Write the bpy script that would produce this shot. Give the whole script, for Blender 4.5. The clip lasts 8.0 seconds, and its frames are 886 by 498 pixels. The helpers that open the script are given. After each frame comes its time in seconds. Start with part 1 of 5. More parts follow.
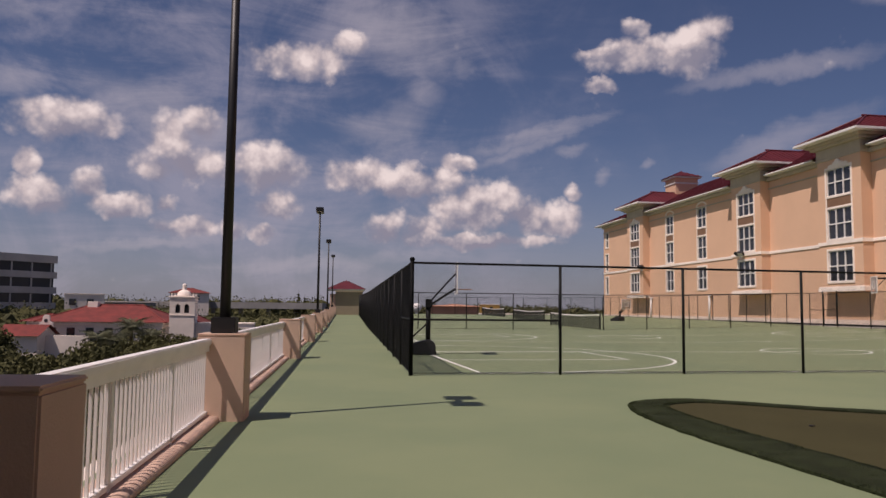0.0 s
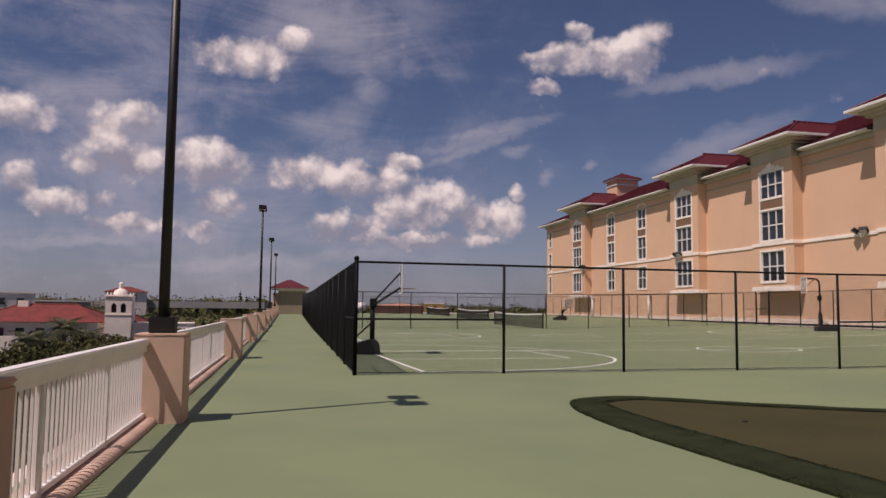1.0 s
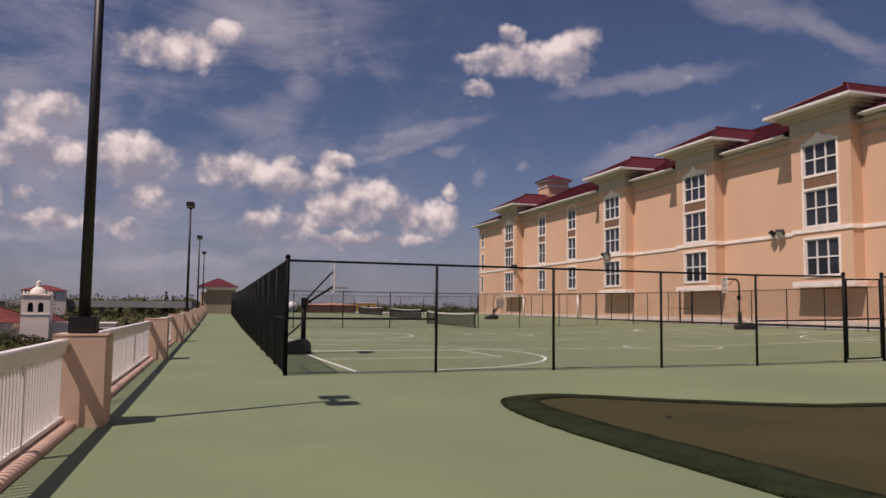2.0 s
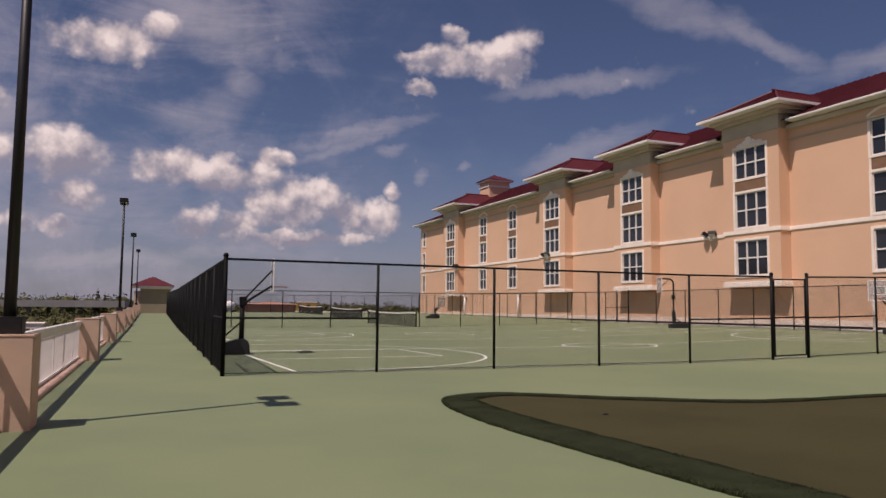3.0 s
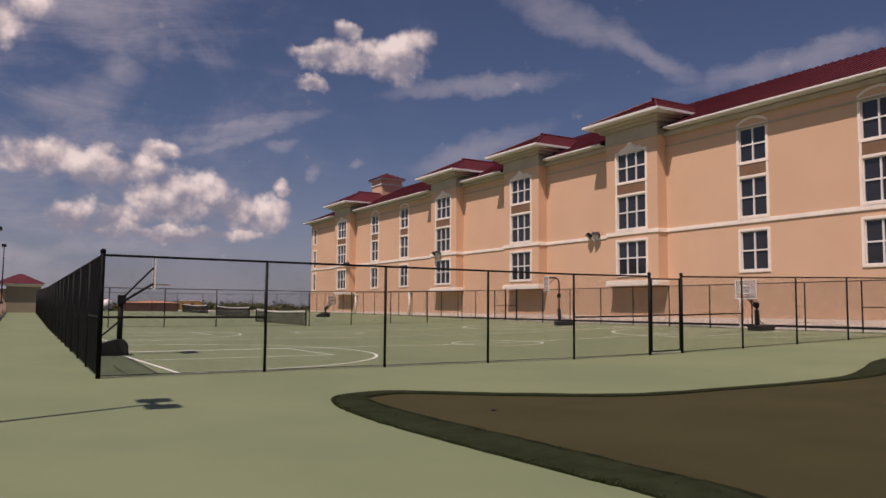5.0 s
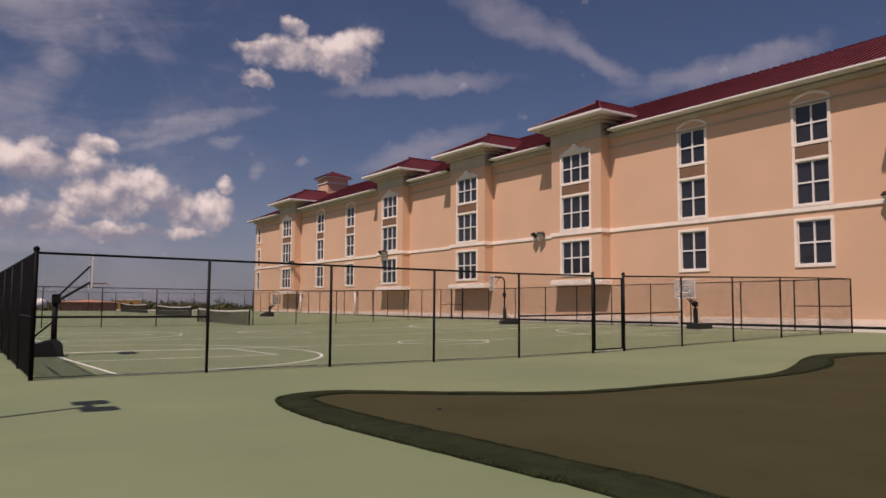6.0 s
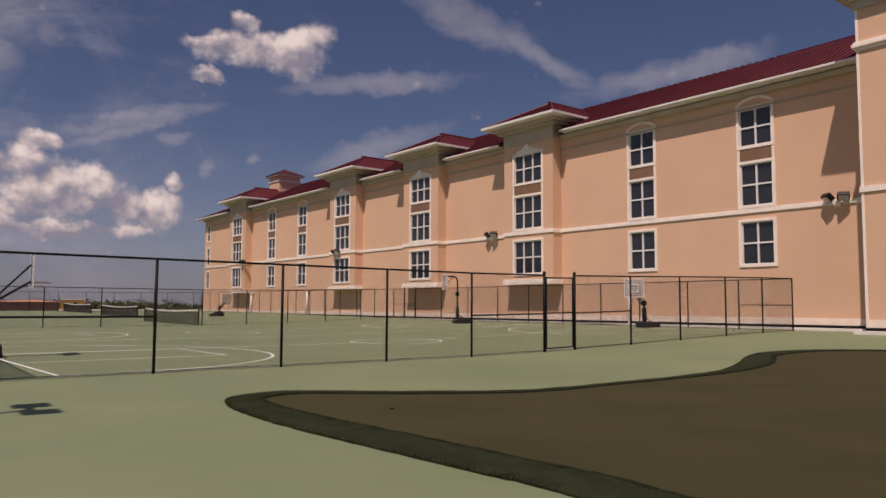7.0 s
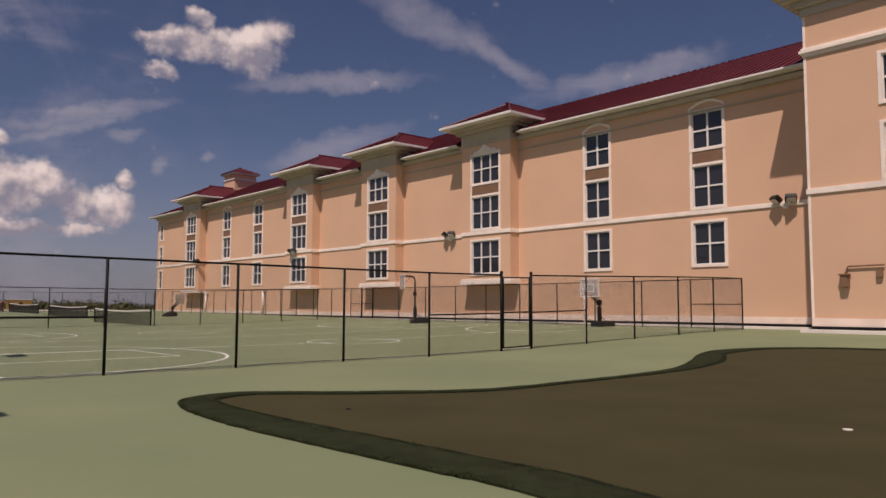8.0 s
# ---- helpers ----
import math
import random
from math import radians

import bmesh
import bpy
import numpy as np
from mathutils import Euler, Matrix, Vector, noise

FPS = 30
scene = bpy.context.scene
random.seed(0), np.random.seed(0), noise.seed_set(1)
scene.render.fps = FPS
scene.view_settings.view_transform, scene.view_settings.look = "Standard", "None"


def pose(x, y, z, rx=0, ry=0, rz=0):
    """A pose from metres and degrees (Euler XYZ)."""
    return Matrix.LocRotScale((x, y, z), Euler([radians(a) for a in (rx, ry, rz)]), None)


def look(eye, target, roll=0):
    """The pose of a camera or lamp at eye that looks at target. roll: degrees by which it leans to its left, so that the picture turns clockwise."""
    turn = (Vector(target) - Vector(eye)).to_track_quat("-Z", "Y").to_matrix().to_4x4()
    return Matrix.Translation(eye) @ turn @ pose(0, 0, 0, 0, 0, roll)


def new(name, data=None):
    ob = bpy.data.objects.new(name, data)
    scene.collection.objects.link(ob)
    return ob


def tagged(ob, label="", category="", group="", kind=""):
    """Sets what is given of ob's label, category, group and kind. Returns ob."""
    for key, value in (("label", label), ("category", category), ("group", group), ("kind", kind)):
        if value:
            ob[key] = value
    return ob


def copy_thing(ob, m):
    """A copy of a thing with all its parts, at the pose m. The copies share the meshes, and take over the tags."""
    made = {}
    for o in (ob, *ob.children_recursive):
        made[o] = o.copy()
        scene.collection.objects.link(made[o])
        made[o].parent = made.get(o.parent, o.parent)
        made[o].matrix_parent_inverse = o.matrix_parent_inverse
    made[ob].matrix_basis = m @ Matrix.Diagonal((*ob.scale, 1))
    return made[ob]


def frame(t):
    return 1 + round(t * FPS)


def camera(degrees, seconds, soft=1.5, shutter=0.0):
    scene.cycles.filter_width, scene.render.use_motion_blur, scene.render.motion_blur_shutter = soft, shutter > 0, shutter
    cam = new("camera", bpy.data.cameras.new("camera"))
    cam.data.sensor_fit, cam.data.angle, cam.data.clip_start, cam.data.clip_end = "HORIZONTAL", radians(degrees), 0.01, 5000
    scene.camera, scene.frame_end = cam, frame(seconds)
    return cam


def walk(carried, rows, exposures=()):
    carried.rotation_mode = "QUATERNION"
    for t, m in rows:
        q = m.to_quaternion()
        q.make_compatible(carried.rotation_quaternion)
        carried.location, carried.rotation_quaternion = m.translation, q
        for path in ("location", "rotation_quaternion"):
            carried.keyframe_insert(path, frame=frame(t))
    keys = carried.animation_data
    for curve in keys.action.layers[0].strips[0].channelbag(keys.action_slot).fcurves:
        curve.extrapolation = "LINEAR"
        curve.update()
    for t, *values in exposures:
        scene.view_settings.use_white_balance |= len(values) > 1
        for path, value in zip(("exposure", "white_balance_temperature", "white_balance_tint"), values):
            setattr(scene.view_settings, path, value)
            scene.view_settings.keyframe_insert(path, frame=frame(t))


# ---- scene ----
# camera: on a tripod, panning to the right
cam = camera(60.66, 8.0)
EYE = 1.40
PATH = [
    (0.0, 94.565, -0.665, 0.115),
    (0.5, 94.557, -0.686, -2.033),
    (1.0, 94.559, -0.641, -4.068),
    (1.5, 94.566, -0.678, -6.532),
    (2.0, 94.563, -0.622, -9.149),
    (3.5, 94.542, -0.552, -15.680),
    (4.0, 94.526, -0.509, -17.845),
    (4.5, 94.518, -0.488, -19.766),
    (6.0, 94.469, -0.397, -25.833),
    (6.5, 94.458, -0.349, -27.645),
    (7.0, 94.442, -0.319, -29.384),
    (7.5, 94.442, -0.263, -30.927),
    (8.0, 94.430, -0.214, -32.584)]
walk(cam, [(t, pose(0, 0, EYE, rx, ry, rz)) for t, rx, ry, rz in PATH], exposures=[(0.0, 0.0, 6660, 24.5), (4.0, -0.03, 6780, 26.0), (8.0, -0.12, 6940, 26.5)])

# ---------------------------------------------------------------- light
SUN_ELEV, SUN_AZ = 60.5, 35.0   # the light travels towards +x and +y, SUN_AZ from the x axis
sun_way = Vector((math.cos(radians(SUN_AZ)) * math.cos(radians(SUN_ELEV)), math.sin(radians(SUN_AZ)) * math.cos(radians(SUN_ELEV)), -math.sin(radians(SUN_ELEV))))
sun = new("sun", bpy.data.lights.new("sun", "SUN"))
sun.data.energy, sun.data.angle, sun.data.color = 3.7, radians(0.55), (1.0, 0.93, 0.83)
sun.matrix_world = look((0, 0, 60), Vector((0, 0, 60)) + sun_way)

world = bpy.data.worlds.new("world")
scene.world = world
world.use_nodes = True


class Graph:
    """Short hand for a node tree."""

    def __init__(self, tree):
        self.t = tree

    def node(self, kind):
        return self.t.nodes.new(kind)

    def put(self, socket, value):
        if isinstance(value, bpy.types.NodeSocket):
            self.t.links.new(value, socket)
        else:
            socket.default_value = value

    def math(self, op, a, b=0.0, c=0.0, clamp=False):
        n = self.node("ShaderNodeMath")
        n.operation, n.use_clamp = op, clamp
        for s, val in zip(n.inputs, (a, b, c)):
            self.put(s, val)
        return n.outputs[0]

    def noise(self, vec, scale, detail=6.0, rough=0.55, dist=0.0):
        n = self.node("ShaderNodeTexNoise")
        self.put(n.inputs["Vector"], vec)
        n.inputs["Scale"].default_value, n.inputs["Detail"].default_value = scale, detail
        n.inputs["Roughness"].default_value, n.inputs["Distortion"].default_value = rough, dist
        return n.outputs["Fac"]

    def ramp(self, fac, stops):
        n = self.node("ShaderNodeValToRGB")
        self.put(n.inputs[0], fac)
        el = n.color_ramp.elements
        while len(el) < len(stops):
            el.new(0.5)
        for e, (p, c) in zip(el, stops):
            e.position, e.color = p, (*c, 1) if len(c) == 3 else c
        return n.outputs[0]

    def mix(self, fac, a, b, blend="MIX"):
        n = self.node("ShaderNodeMix")
        n.data_type, n.blend_type = "RGBA", blend
        for s, val in ((n.inputs[0], fac), (n.inputs[6], a), (n.inputs[7], b)):
            self.put(s, (*val, 1) if isinstance(val, tuple) and len(val) == 3 else val)
        return n.outputs[2]

    def step(self, x, lo, hi):
        n = self.node("ShaderNodeMapRange")
        n.interpolation_type = "SMOOTHSTEP"
        for s, val in zip(n.inputs, (x, lo, hi, 0.0, 1.0)):
            self.put(s, val)
        return n.outputs[0]


# clouds: azimuth to the left, elevation, half width, half height, in degrees
CLOUDS_WEST = [
    (27.2, 12.5, 3.4, 1.6), (29.3, 9.5, 0.8, 1.0), (28.7, 7.3, 2.3, 1.3), (25.5, 8.2, 1.3, 1.2),
    (23.3, 7.0, 2.2, 1.0), (18.9, 5.7, 2.4, 0.8), (20.2, 7.2, 0.8, 0.6), (20.4, 11.5, 1.6, 2.2),
    (18.2, 13.3, 1.7, 1.3), (18.9, 10.1, 3.6, 1.4), (13.3, 10.4, 3.1, 1.9), (12.7, 7.5, 1.6, 1.1),
    (13.4, 5.5, 1.0, 0.7), (15.4, 5.8, 1.0, 0.9)]
CLOUDS_MIDDLE = [
    (7.0, 10.0, 2.8, 1.3), (2.1, 9.5, 4.3, 1.2), (-0.8, 11.0, 1.2, 0.8), (4.4, 6.1, 1.8, 1.4),
    (1.7, 5.9, 1.8, 1.4), (-2.0, 7.7, 4.1, 1.8), (-6.3, 7.1, 2.6, 1.4), (-8.4, 6.9, 1.8, 1.3),
    (-9.5, 8.7, 0.8, 0.8), (-2.9, 5.2, 5.7, 0.6)]
CLOUDS_HIGH = [
    (11.2, 18.2, 4.3, 1.4), (7.4, 19.4, 1.5, 0.9), (-14.4, 18.6, 4.2, 1.3), (-18.2, 18.4, 2.4, 1.6),
    (-19.7, 19.9, 1.5, 1.1), (-14.3, 20.2, 1.1, 0.8), (-11.5, 18.8, 2.1, 0.6), (-11.6, 16.6, 1.5, 0.6)]
WISPS = [
    (30.4, 18.9, 1.7, 1.0), (-9.7, 12.1, 1.2, 0.4), (-15.1, 10.7, 0.5, 0.4), (5.8, 13.4, 3.2, 1.4),
    (30.2, 14.7, 2.0, 1.1), (1.7, 16.2, 1.5, 1.4), (-1.0, 18.2, 1.0, 1.0), (-11.9, 9.9, 0.7, 0.6),
    (-9.4, 11.8, 1.0, 0.5)]
# long thin veils: azimuth, elevation, half length, half width, slant
STREAKS = [
    (-31.0, 21.3, 5.2, 1.28, -157.7), (-36.4, 18.8, 5.8, 0.73, -150.1), (-46.3, 16.9, 6.3, 0.94, 170.0), (-7.1, 12.6, 5.6, 0.47, 160.2),
    (-7.0, 13.1, 5.6, 0.51, 165.0), (-24.7, 16.7, 6.8, 0.68, 175.0), (21.3, 13.8, 6.2, 1.92, -163.8), (3.3, 19.9, 5.2, 2.57, -159.1),
    (3.6, 13.9, 3.1, 1.71, 146.1), (-24.3, 12.0, 4.9, 1.03, 162.0), (9.8, 3.3, 8.9, 0.6, 175.5), (21.9, 4.4, 5.2, 0.43, 174.3)]


def sky():
    g = Graph(world.node_tree)
    g.t.nodes.clear()
    d = g.node("ShaderNodeTexCoord").outputs["Generated"]
    xyz = g.node("ShaderNodeSeparateXYZ")
    g.put(xyz.inputs[0], d)
    x, y, z = xyz.outputs
    wob = g.noise(d, 9.0, 5.0)
    wob2 = g.noise(d, 34.0, 5.0)
    az = g.math("MULTIPLY", g.math("ARCTAN2", g.math("MULTIPLY", x, -1), y), 57.2958)
    el = g.math("MULTIPLY", g.math("ARCSINE", z), 57.2958)
    az = g.math("ADD", az, g.math("MULTIPLY", g.math("SUBTRACT", wob, 0.5), 3.0))
    el = g.math("ADD", el, g.math("MULTIPLY", g.math("SUBTRACT", wob2, 0.5), 1.8))

    def field(blobs):
        total, light = 0.0, 0.0
        for a, e, w, h in blobs:
            u = g.math("DIVIDE", g.math("SUBTRACT", az, a), w)
            v = g.math("DIVIDE", g.math("SUBTRACT", el, e), h)
            r = g.math("ADD", g.math("MULTIPLY", u, u), g.math("MULTIPLY", v, v))
            f = g.math("MULTIPLY_ADD", r, -0.55, 1.0, clamp=True)
            light = g.math("ADD", light, g.math("MULTIPLY", f, v)) if total else g.math("MULTIPLY", f, v)
            total = g.math("MAXIMUM", total, f) if total else f
        return total, light

    def billow(vec):
        """Rounded heads over ragged noise."""
        n = g.node("ShaderNodeTexVoronoi")
        n.feature = "SMOOTH_F1"
        g.put(n.inputs["Vector"], vec)
        n.inputs["Scale"].default_value, n.inputs["Detail"].default_value, n.inputs["Roughness"].default_value = 24.0, 3.0, 0.55
        n.inputs["Smoothness"].default_value = 0.35
        heads = g.math("MULTIPLY_ADD", n.outputs["Distance"], -1.0, 1.0)
        return g.math("MULTIPLY_ADD", g.noise(vec, 19.0, 8.0, 0.56), 0.62, g.math("MULTIPLY", heads, 0.36))

    big, lit = field(CLOUDS_WEST + CLOUDS_MIDDLE + CLOUDS_HIGH)
    thin, _ = field(WISPS)
    for a, e, length, width, slant in STREAKS:
        da, de = g.math("SUBTRACT", az, a), g.math("SUBTRACT", el, e)
        cs, sn = math.cos(radians(slant)), math.sin(radians(slant))
        u = g.math("ADD", g.math("MULTIPLY", da, cs / length), g.math("MULTIPLY", de, sn / length))
        v = g.math("ADD", g.math("MULTIPLY", da, -sn / width), g.math("MULTIPLY", de, cs / width))
        r = g.math("ADD", g.math("MULTIPLY", u, u), g.math("MULTIPLY", v, v))
        thin = g.math("MAXIMUM", thin, g.math("MULTIPLY_ADD", r, -0.5, 1.0, clamp=True))
    puff = billow(d)
    veil = g.noise(d, 6.0, 8.0, 0.62, 0.6)
    dens = g.step(g.math("ADD", g.math("MULTIPLY", big, 0.95), g.math("MULTIPLY", puff, 1.3)), 0.61, 1.26)
    fibre = g.node("ShaderNodeMapping")
    g.put(fibre.inputs[0], d)
    fibre.inputs["Scale"].default_value, fibre.inputs["Rotation"].default_value = (1.0, 1.6, 4.5), (0.0, 0.45, 0.3)
    strands = g.noise(fibre.outputs[0], 5.0, 9.0, 0.62, 0.8)
    streaks = g.math("ADD", g.math("MULTIPLY", thin, 0.46), g.math("ADD", g.math("MULTIPLY", veil, 0.45), g.math("MULTIPLY", strands, 0.55)))
    haze = g.step(streaks, 0.54, 1.14)
    broad = g.math("MULTIPLY", g.step(g.math("ADD", veil, g.math("MULTIPLY", strands, 0.6)), 0.66, 1.02), g.step(az, -22.0, 12.0))
    low = g.step(el, 14.0, -1.0)
    nishita = g.node("ShaderNodeTexSky")
    nishita.sky_type, nishita.sun_disc = "NISHITA", False
    nishita.sun_elevation, nishita.sun_rotation = radians(SUN_ELEV), math.atan2(-sun_way.x, -sun_way.y)
    nishita.air_density, nishita.dust_density, nishita.ozone_density = 1.0, 0.6, 2.0
    base = g.mix(1.0, nishita.outputs[0], (SKY * 0.86, SKY * 0.91, SKY * 1.08), "MULTIPLY")
    base = g.mix(g.math("MULTIPLY", low, 0.45), base, (0.25, 0.27, 0.34))
    moved = g.node("ShaderNodeVectorMath")
    moved.operation = "ADD"
    g.put(moved.inputs[0], d)
    moved.inputs[1].default_value = (-0.012, -0.004, 0.016)
    ahead = billow(moved.outputs[0])
    relief = g.math("MULTIPLY", g.math("SUBTRACT", puff, ahead), 1.0)
    shade = g.ramp(g.math("ADD", g.math("MULTIPLY_ADD", lit, 0.36, relief), g.math("MULTIPLY_ADD", puff, 0.5, 0.37)),
                   [(0.30, (0.25, 0.25, 0.30)), (0.48, (0.37, 0.355, 0.38)), (0.64, (0.54, 0.49, 0.475)), (0.90, (0.80, 0.73, 0.67))])
    col = g.mix(g.math("MULTIPLY", broad, 0.55), base, (0.34, 0.34, 0.40))
    col = g.mix(g.math("MULTIPLY", haze, 0.46), col, (0.40, 0.39, 0.42))
    col = g.mix(g.math("MULTIPLY", dens, 0.94), col, shade)
    bg = g.node("ShaderNodeBackground")
    g.put(bg.inputs[0], col)
    bg.inputs[1].default_value = 1.0
    out = g.node("ShaderNodeOutputWorld")
    g.t.links.new(bg.outputs[0], out.inputs[0])


SKY = 0.043
sky()

# ---------------------------------------------------------------- materials


def material(name, color, rough=0.8, metal=0.0, var=0.12, scale=3.0, fine=60.0, bump=0.0, spec=0.5, tint=None, piece=0.0):
    """A painted, mineral or metal surface: stains at one scale, grain at another, relief from the grain."""
    m = bpy.data.materials.new(name)
    m.use_nodes = True
    g = Graph(m.node_tree)
    b = m.node_tree.nodes["Principled BSDF"]
    pos = g.node("ShaderNodeTexCoord").outputs["Object"]
    a = g.noise(pos, scale, 5.0, 0.6)
    f = g.noise(pos, fine, 3.0, 0.6)
    c = Vector(color)
    lo, hi = tuple(c * (1 - var)), tuple(Vector(tint) if tint else c * (1 + var))
    col = g.mix(g.step(a, 0.32, 0.68), lo, hi)
    col = g.mix(g.math("MULTIPLY", f, 0.35 * min(1, var * 5)), col, tuple(c * 0.55))
    if piece:
        rnd = g.node("ShaderNodeObjectInfo").outputs["Random"]
        hsv = g.node("ShaderNodeHueSaturation")
        g.put(hsv.inputs["Color"], col)
        g.put(hsv.inputs["Value"], g.math("ADD", 1 - piece / 2, g.math("MULTIPLY", rnd, piece)))
        col = hsv.outputs[0]
    g.put(b.inputs["Base Color"], col)
    g.put(b.inputs["Roughness"], g.math("ADD", rough - 0.08, g.math("MULTIPLY", a, 0.16), clamp=True))
    b.inputs["Metallic"].default_value = metal
    b.inputs["Specular IOR Level"].default_value = spec
    if bump:
        bp = g.node("ShaderNodeBump")
        bp.inputs["Strength"].default_value, bp.inputs["Distance"].default_value = bump, 0.01
        g.put(bp.inputs["Height"], f)
        g.put(b.inputs["Normal"], bp.outputs[0])
    return m


M_DECK = material("green_acrylic_deck", (0.182, 0.228, 0.118), 0.75, var=0.07, scale=0.25, fine=90, bump=0.15, tint=(0.208, 0.243, 0.126))
M_LINE = material("worn_white_line_paint", (0.86, 0.86, 0.80), 0.7, var=0.08, scale=2.0)
M_STUCCO = material("peach_stucco", (0.745, 0.475, 0.315), 0.92, var=0.035, scale=0.22, fine=18, bump=0.35, spec=0.2)
M_PIER = material("tan_stucco_pier", (0.64, 0.45, 0.335), 0.9, var=0.06, scale=1.2, fine=70, bump=0.35, spec=0.25)
M_CAP = material("stone_coloured_cornice", (0.52, 0.44, 0.34), 0.85, var=0.07, scale=0.8, fine=40, bump=0.15, spec=0.3)
M_TRIM = material("cream_moulding", (0.95, 0.835, 0.73), 0.8, var=0.06, scale=1.0, fine=50, spec=0.3)
M_WHITE = material("white_painted_metal", (0.86, 0.81, 0.77), 0.45, var=0.05, scale=2.0, fine=120)
M_FASCIA = material("white_gutter", (0.80, 0.77, 0.72), 0.4, var=0.05, scale=1.0)
M_ROOF = material("red_standing_seam_metal", (0.125, 0.023, 0.029), 0.5, 0.0, var=0.16, scale=0.7, fine=20, spec=0.3)
M_TILE = material("red_clay_roof", (0.19, 0.034, 0.027), 0.9, var=0.25, scale=0.8, fine=5, bump=1.0)
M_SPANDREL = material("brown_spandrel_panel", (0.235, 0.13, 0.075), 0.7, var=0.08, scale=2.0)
M_BLACK = material("black_vinyl_coated_steel", (0.006, 0.006, 0.006), 0.6, 0.0, var=0.2, scale=4.0, spec=0.2)
M_BRONZE = material("dark_bronze_pole", (0.011, 0.009, 0.008), 0.5, 0.0, var=0.2, scale=2.0)
M_OFFICE = material("dark_grey_concrete_bands", (0.44, 0.42, 0.41), 0.85, var=0.15, scale=0.15, fine=3)
M_PLASTIC = material("black_plastic", (0.015, 0.015, 0.016), 0.55, var=0.2, scale=3.0)
M_CURB = material("pink_coping", (0.64, 0.43, 0.33), 0.8, var=0.12, scale=3.0, fine=50, bump=0.2)
M_TURF = material("brown_putting_turf", (0.058, 0.053, 0.024), 0.95, var=0.1, scale=0.6, fine=220, bump=0.5, spec=0.1)
M_FRINGE = material("dark_green_fringe_turf", (0.026, 0.033, 0.015), 0.95, var=0.25, scale=2.5, fine=120, bump=0.8, spec=0.1)
M_PLINTH = material("pale_plinth", (0.84, 0.70, 0.59), 0.85, var=0.08, scale=1.0, fine=40, spec=0.3)
M_KERB = material("pale_concrete_kerb", (0.74, 0.69, 0.63), 0.85, var=0.1, scale=0.8, fine=30, bump=0.2)
M_HUT = material("beige_hut_wall", (0.30, 0.25, 0.175), 0.9, var=0.06, scale=1.0, fine=40, bump=0.2, spec=0.25)
M_LEAF = material("dark_foliage", (0.070, 0.074, 0.028), 0.75, var=0.45, scale=0.5, fine=3.0, tint=(0.135, 0.128, 0.052), spec=0.15)
M_FROND = material("palm_frond", (0.075, 0.085, 0.035), 0.55, var=0.4, scale=0.8, fine=5, tint=(0.15, 0.145, 0.065))
M_BARK = material("bark", (0.12, 0.085, 0.06), 0.9, var=0.3, scale=2.0, fine=15, bump=0.6)
M_GROUND = material("town_ground", (0.075, 0.085, 0.05), 0.95, var=0.5, scale=0.02, fine=0.15, tint=(0.13, 0.12, 0.095), spec=0.2)
M_CREAM = material("cream_render_wall", (0.86, 0.75, 0.66), 0.9, var=0.07, scale=0.3, fine=10)
M_CONC = material("grey_concrete", (0.27, 0.26, 0.25), 0.85, var=0.12, scale=0.2, fine=4)
# dark facade parts, and painted shade in the belfry and gable opening
M_DARK_FILL = material("dark_facade_and_opening_shade", (0.03, 0.03, 0.033), 0.5, var=0.2, scale=0.1)
M_ORANGE = material("orange_render", (0.60, 0.30, 0.19), 0.9, var=0.15, scale=0.5, fine=8)
M_NET = material("dark_net", (0.02, 0.022, 0.02), 0.9, var=0.2, scale=3.0)
M_LENS = material("frosted_lamp_glass", (0.55, 0.55, 0.52), 0.25, var=0.05, scale=5.0)
M_YELLOW = material("ochre_paint", (0.45, 0.25, 0.05), 0.6, var=0.1, scale=1.0)


def glass_material(name, color, rough):
    m = bpy.data.materials.new(name)
    m.use_nodes = True
    b = m.node_tree.nodes["Principled BSDF"]
    g = Graph(m.node_tree)
    n = g.noise(g.node("ShaderNodeTexCoord").outputs["Object"], 0.8, 3.0)
    g.put(b.inputs["Base Color"], g.mix(n, tuple(Vector(color) * 0.6), color))
    b.inputs["Roughness"].default_value, b.inputs["IOR"].default_value, b.inputs["Specular IOR Level"].default_value = rough, 1.5, 0.7
    return m


M_VENT = material("galvanised_grate", (0.25, 0.25, 0.24), 0.5, var=0.1, scale=3.0)
M_GLASS = glass_material("dark_window_glass", (0.034, 0.036, 0.042), 0.05)
m = bpy.data.materials.new("clear_acrylic_board")
m.use_nodes = True
m.node_tree.nodes["Principled BSDF"].inputs["Transmission Weight"].default_value = 0.75
m.node_tree.nodes["Principled BSDF"].inputs["Base Color"].default_value = (0.85, 0.85, 0.85, 1)
m.node_tree.nodes["Principled BSDF"].inputs["Roughness"].default_value = 0.25
M_BOARD = m

# ---------------------------------------------------------------- mesh helpers


def mesh_of(name, bm, mat, smooth=False):
    me = bpy.data.meshes.new(name)
    bmesh.ops.recalc_face_normals(bm, faces=bm.faces)
    bm.to_mesh(me)
    bm.free()
    me.materials.append(mat)
    if smooth:
        for p in me.polygons:
            p.use_smooth = True
    return me


def part(name, bm, mat, parent=None, label="", smooth=False):
    """Links a bmesh, or a ready mesh, as one mesh object under its thing or part."""
    me = bm if isinstance(bm, bpy.types.Mesh) else mesh_of(name, bm, mat, smooth)
    ob = new(name, me)
    ob.parent = parent
    if label:
        ob["label"] = label
    return ob


def thing(name, m, label, category, group="", kind=""):
    ob = new(name)
    ob.matrix_world = m
    ob.empty_display_size = 0.2
    return tagged(ob, label, category, group, kind)


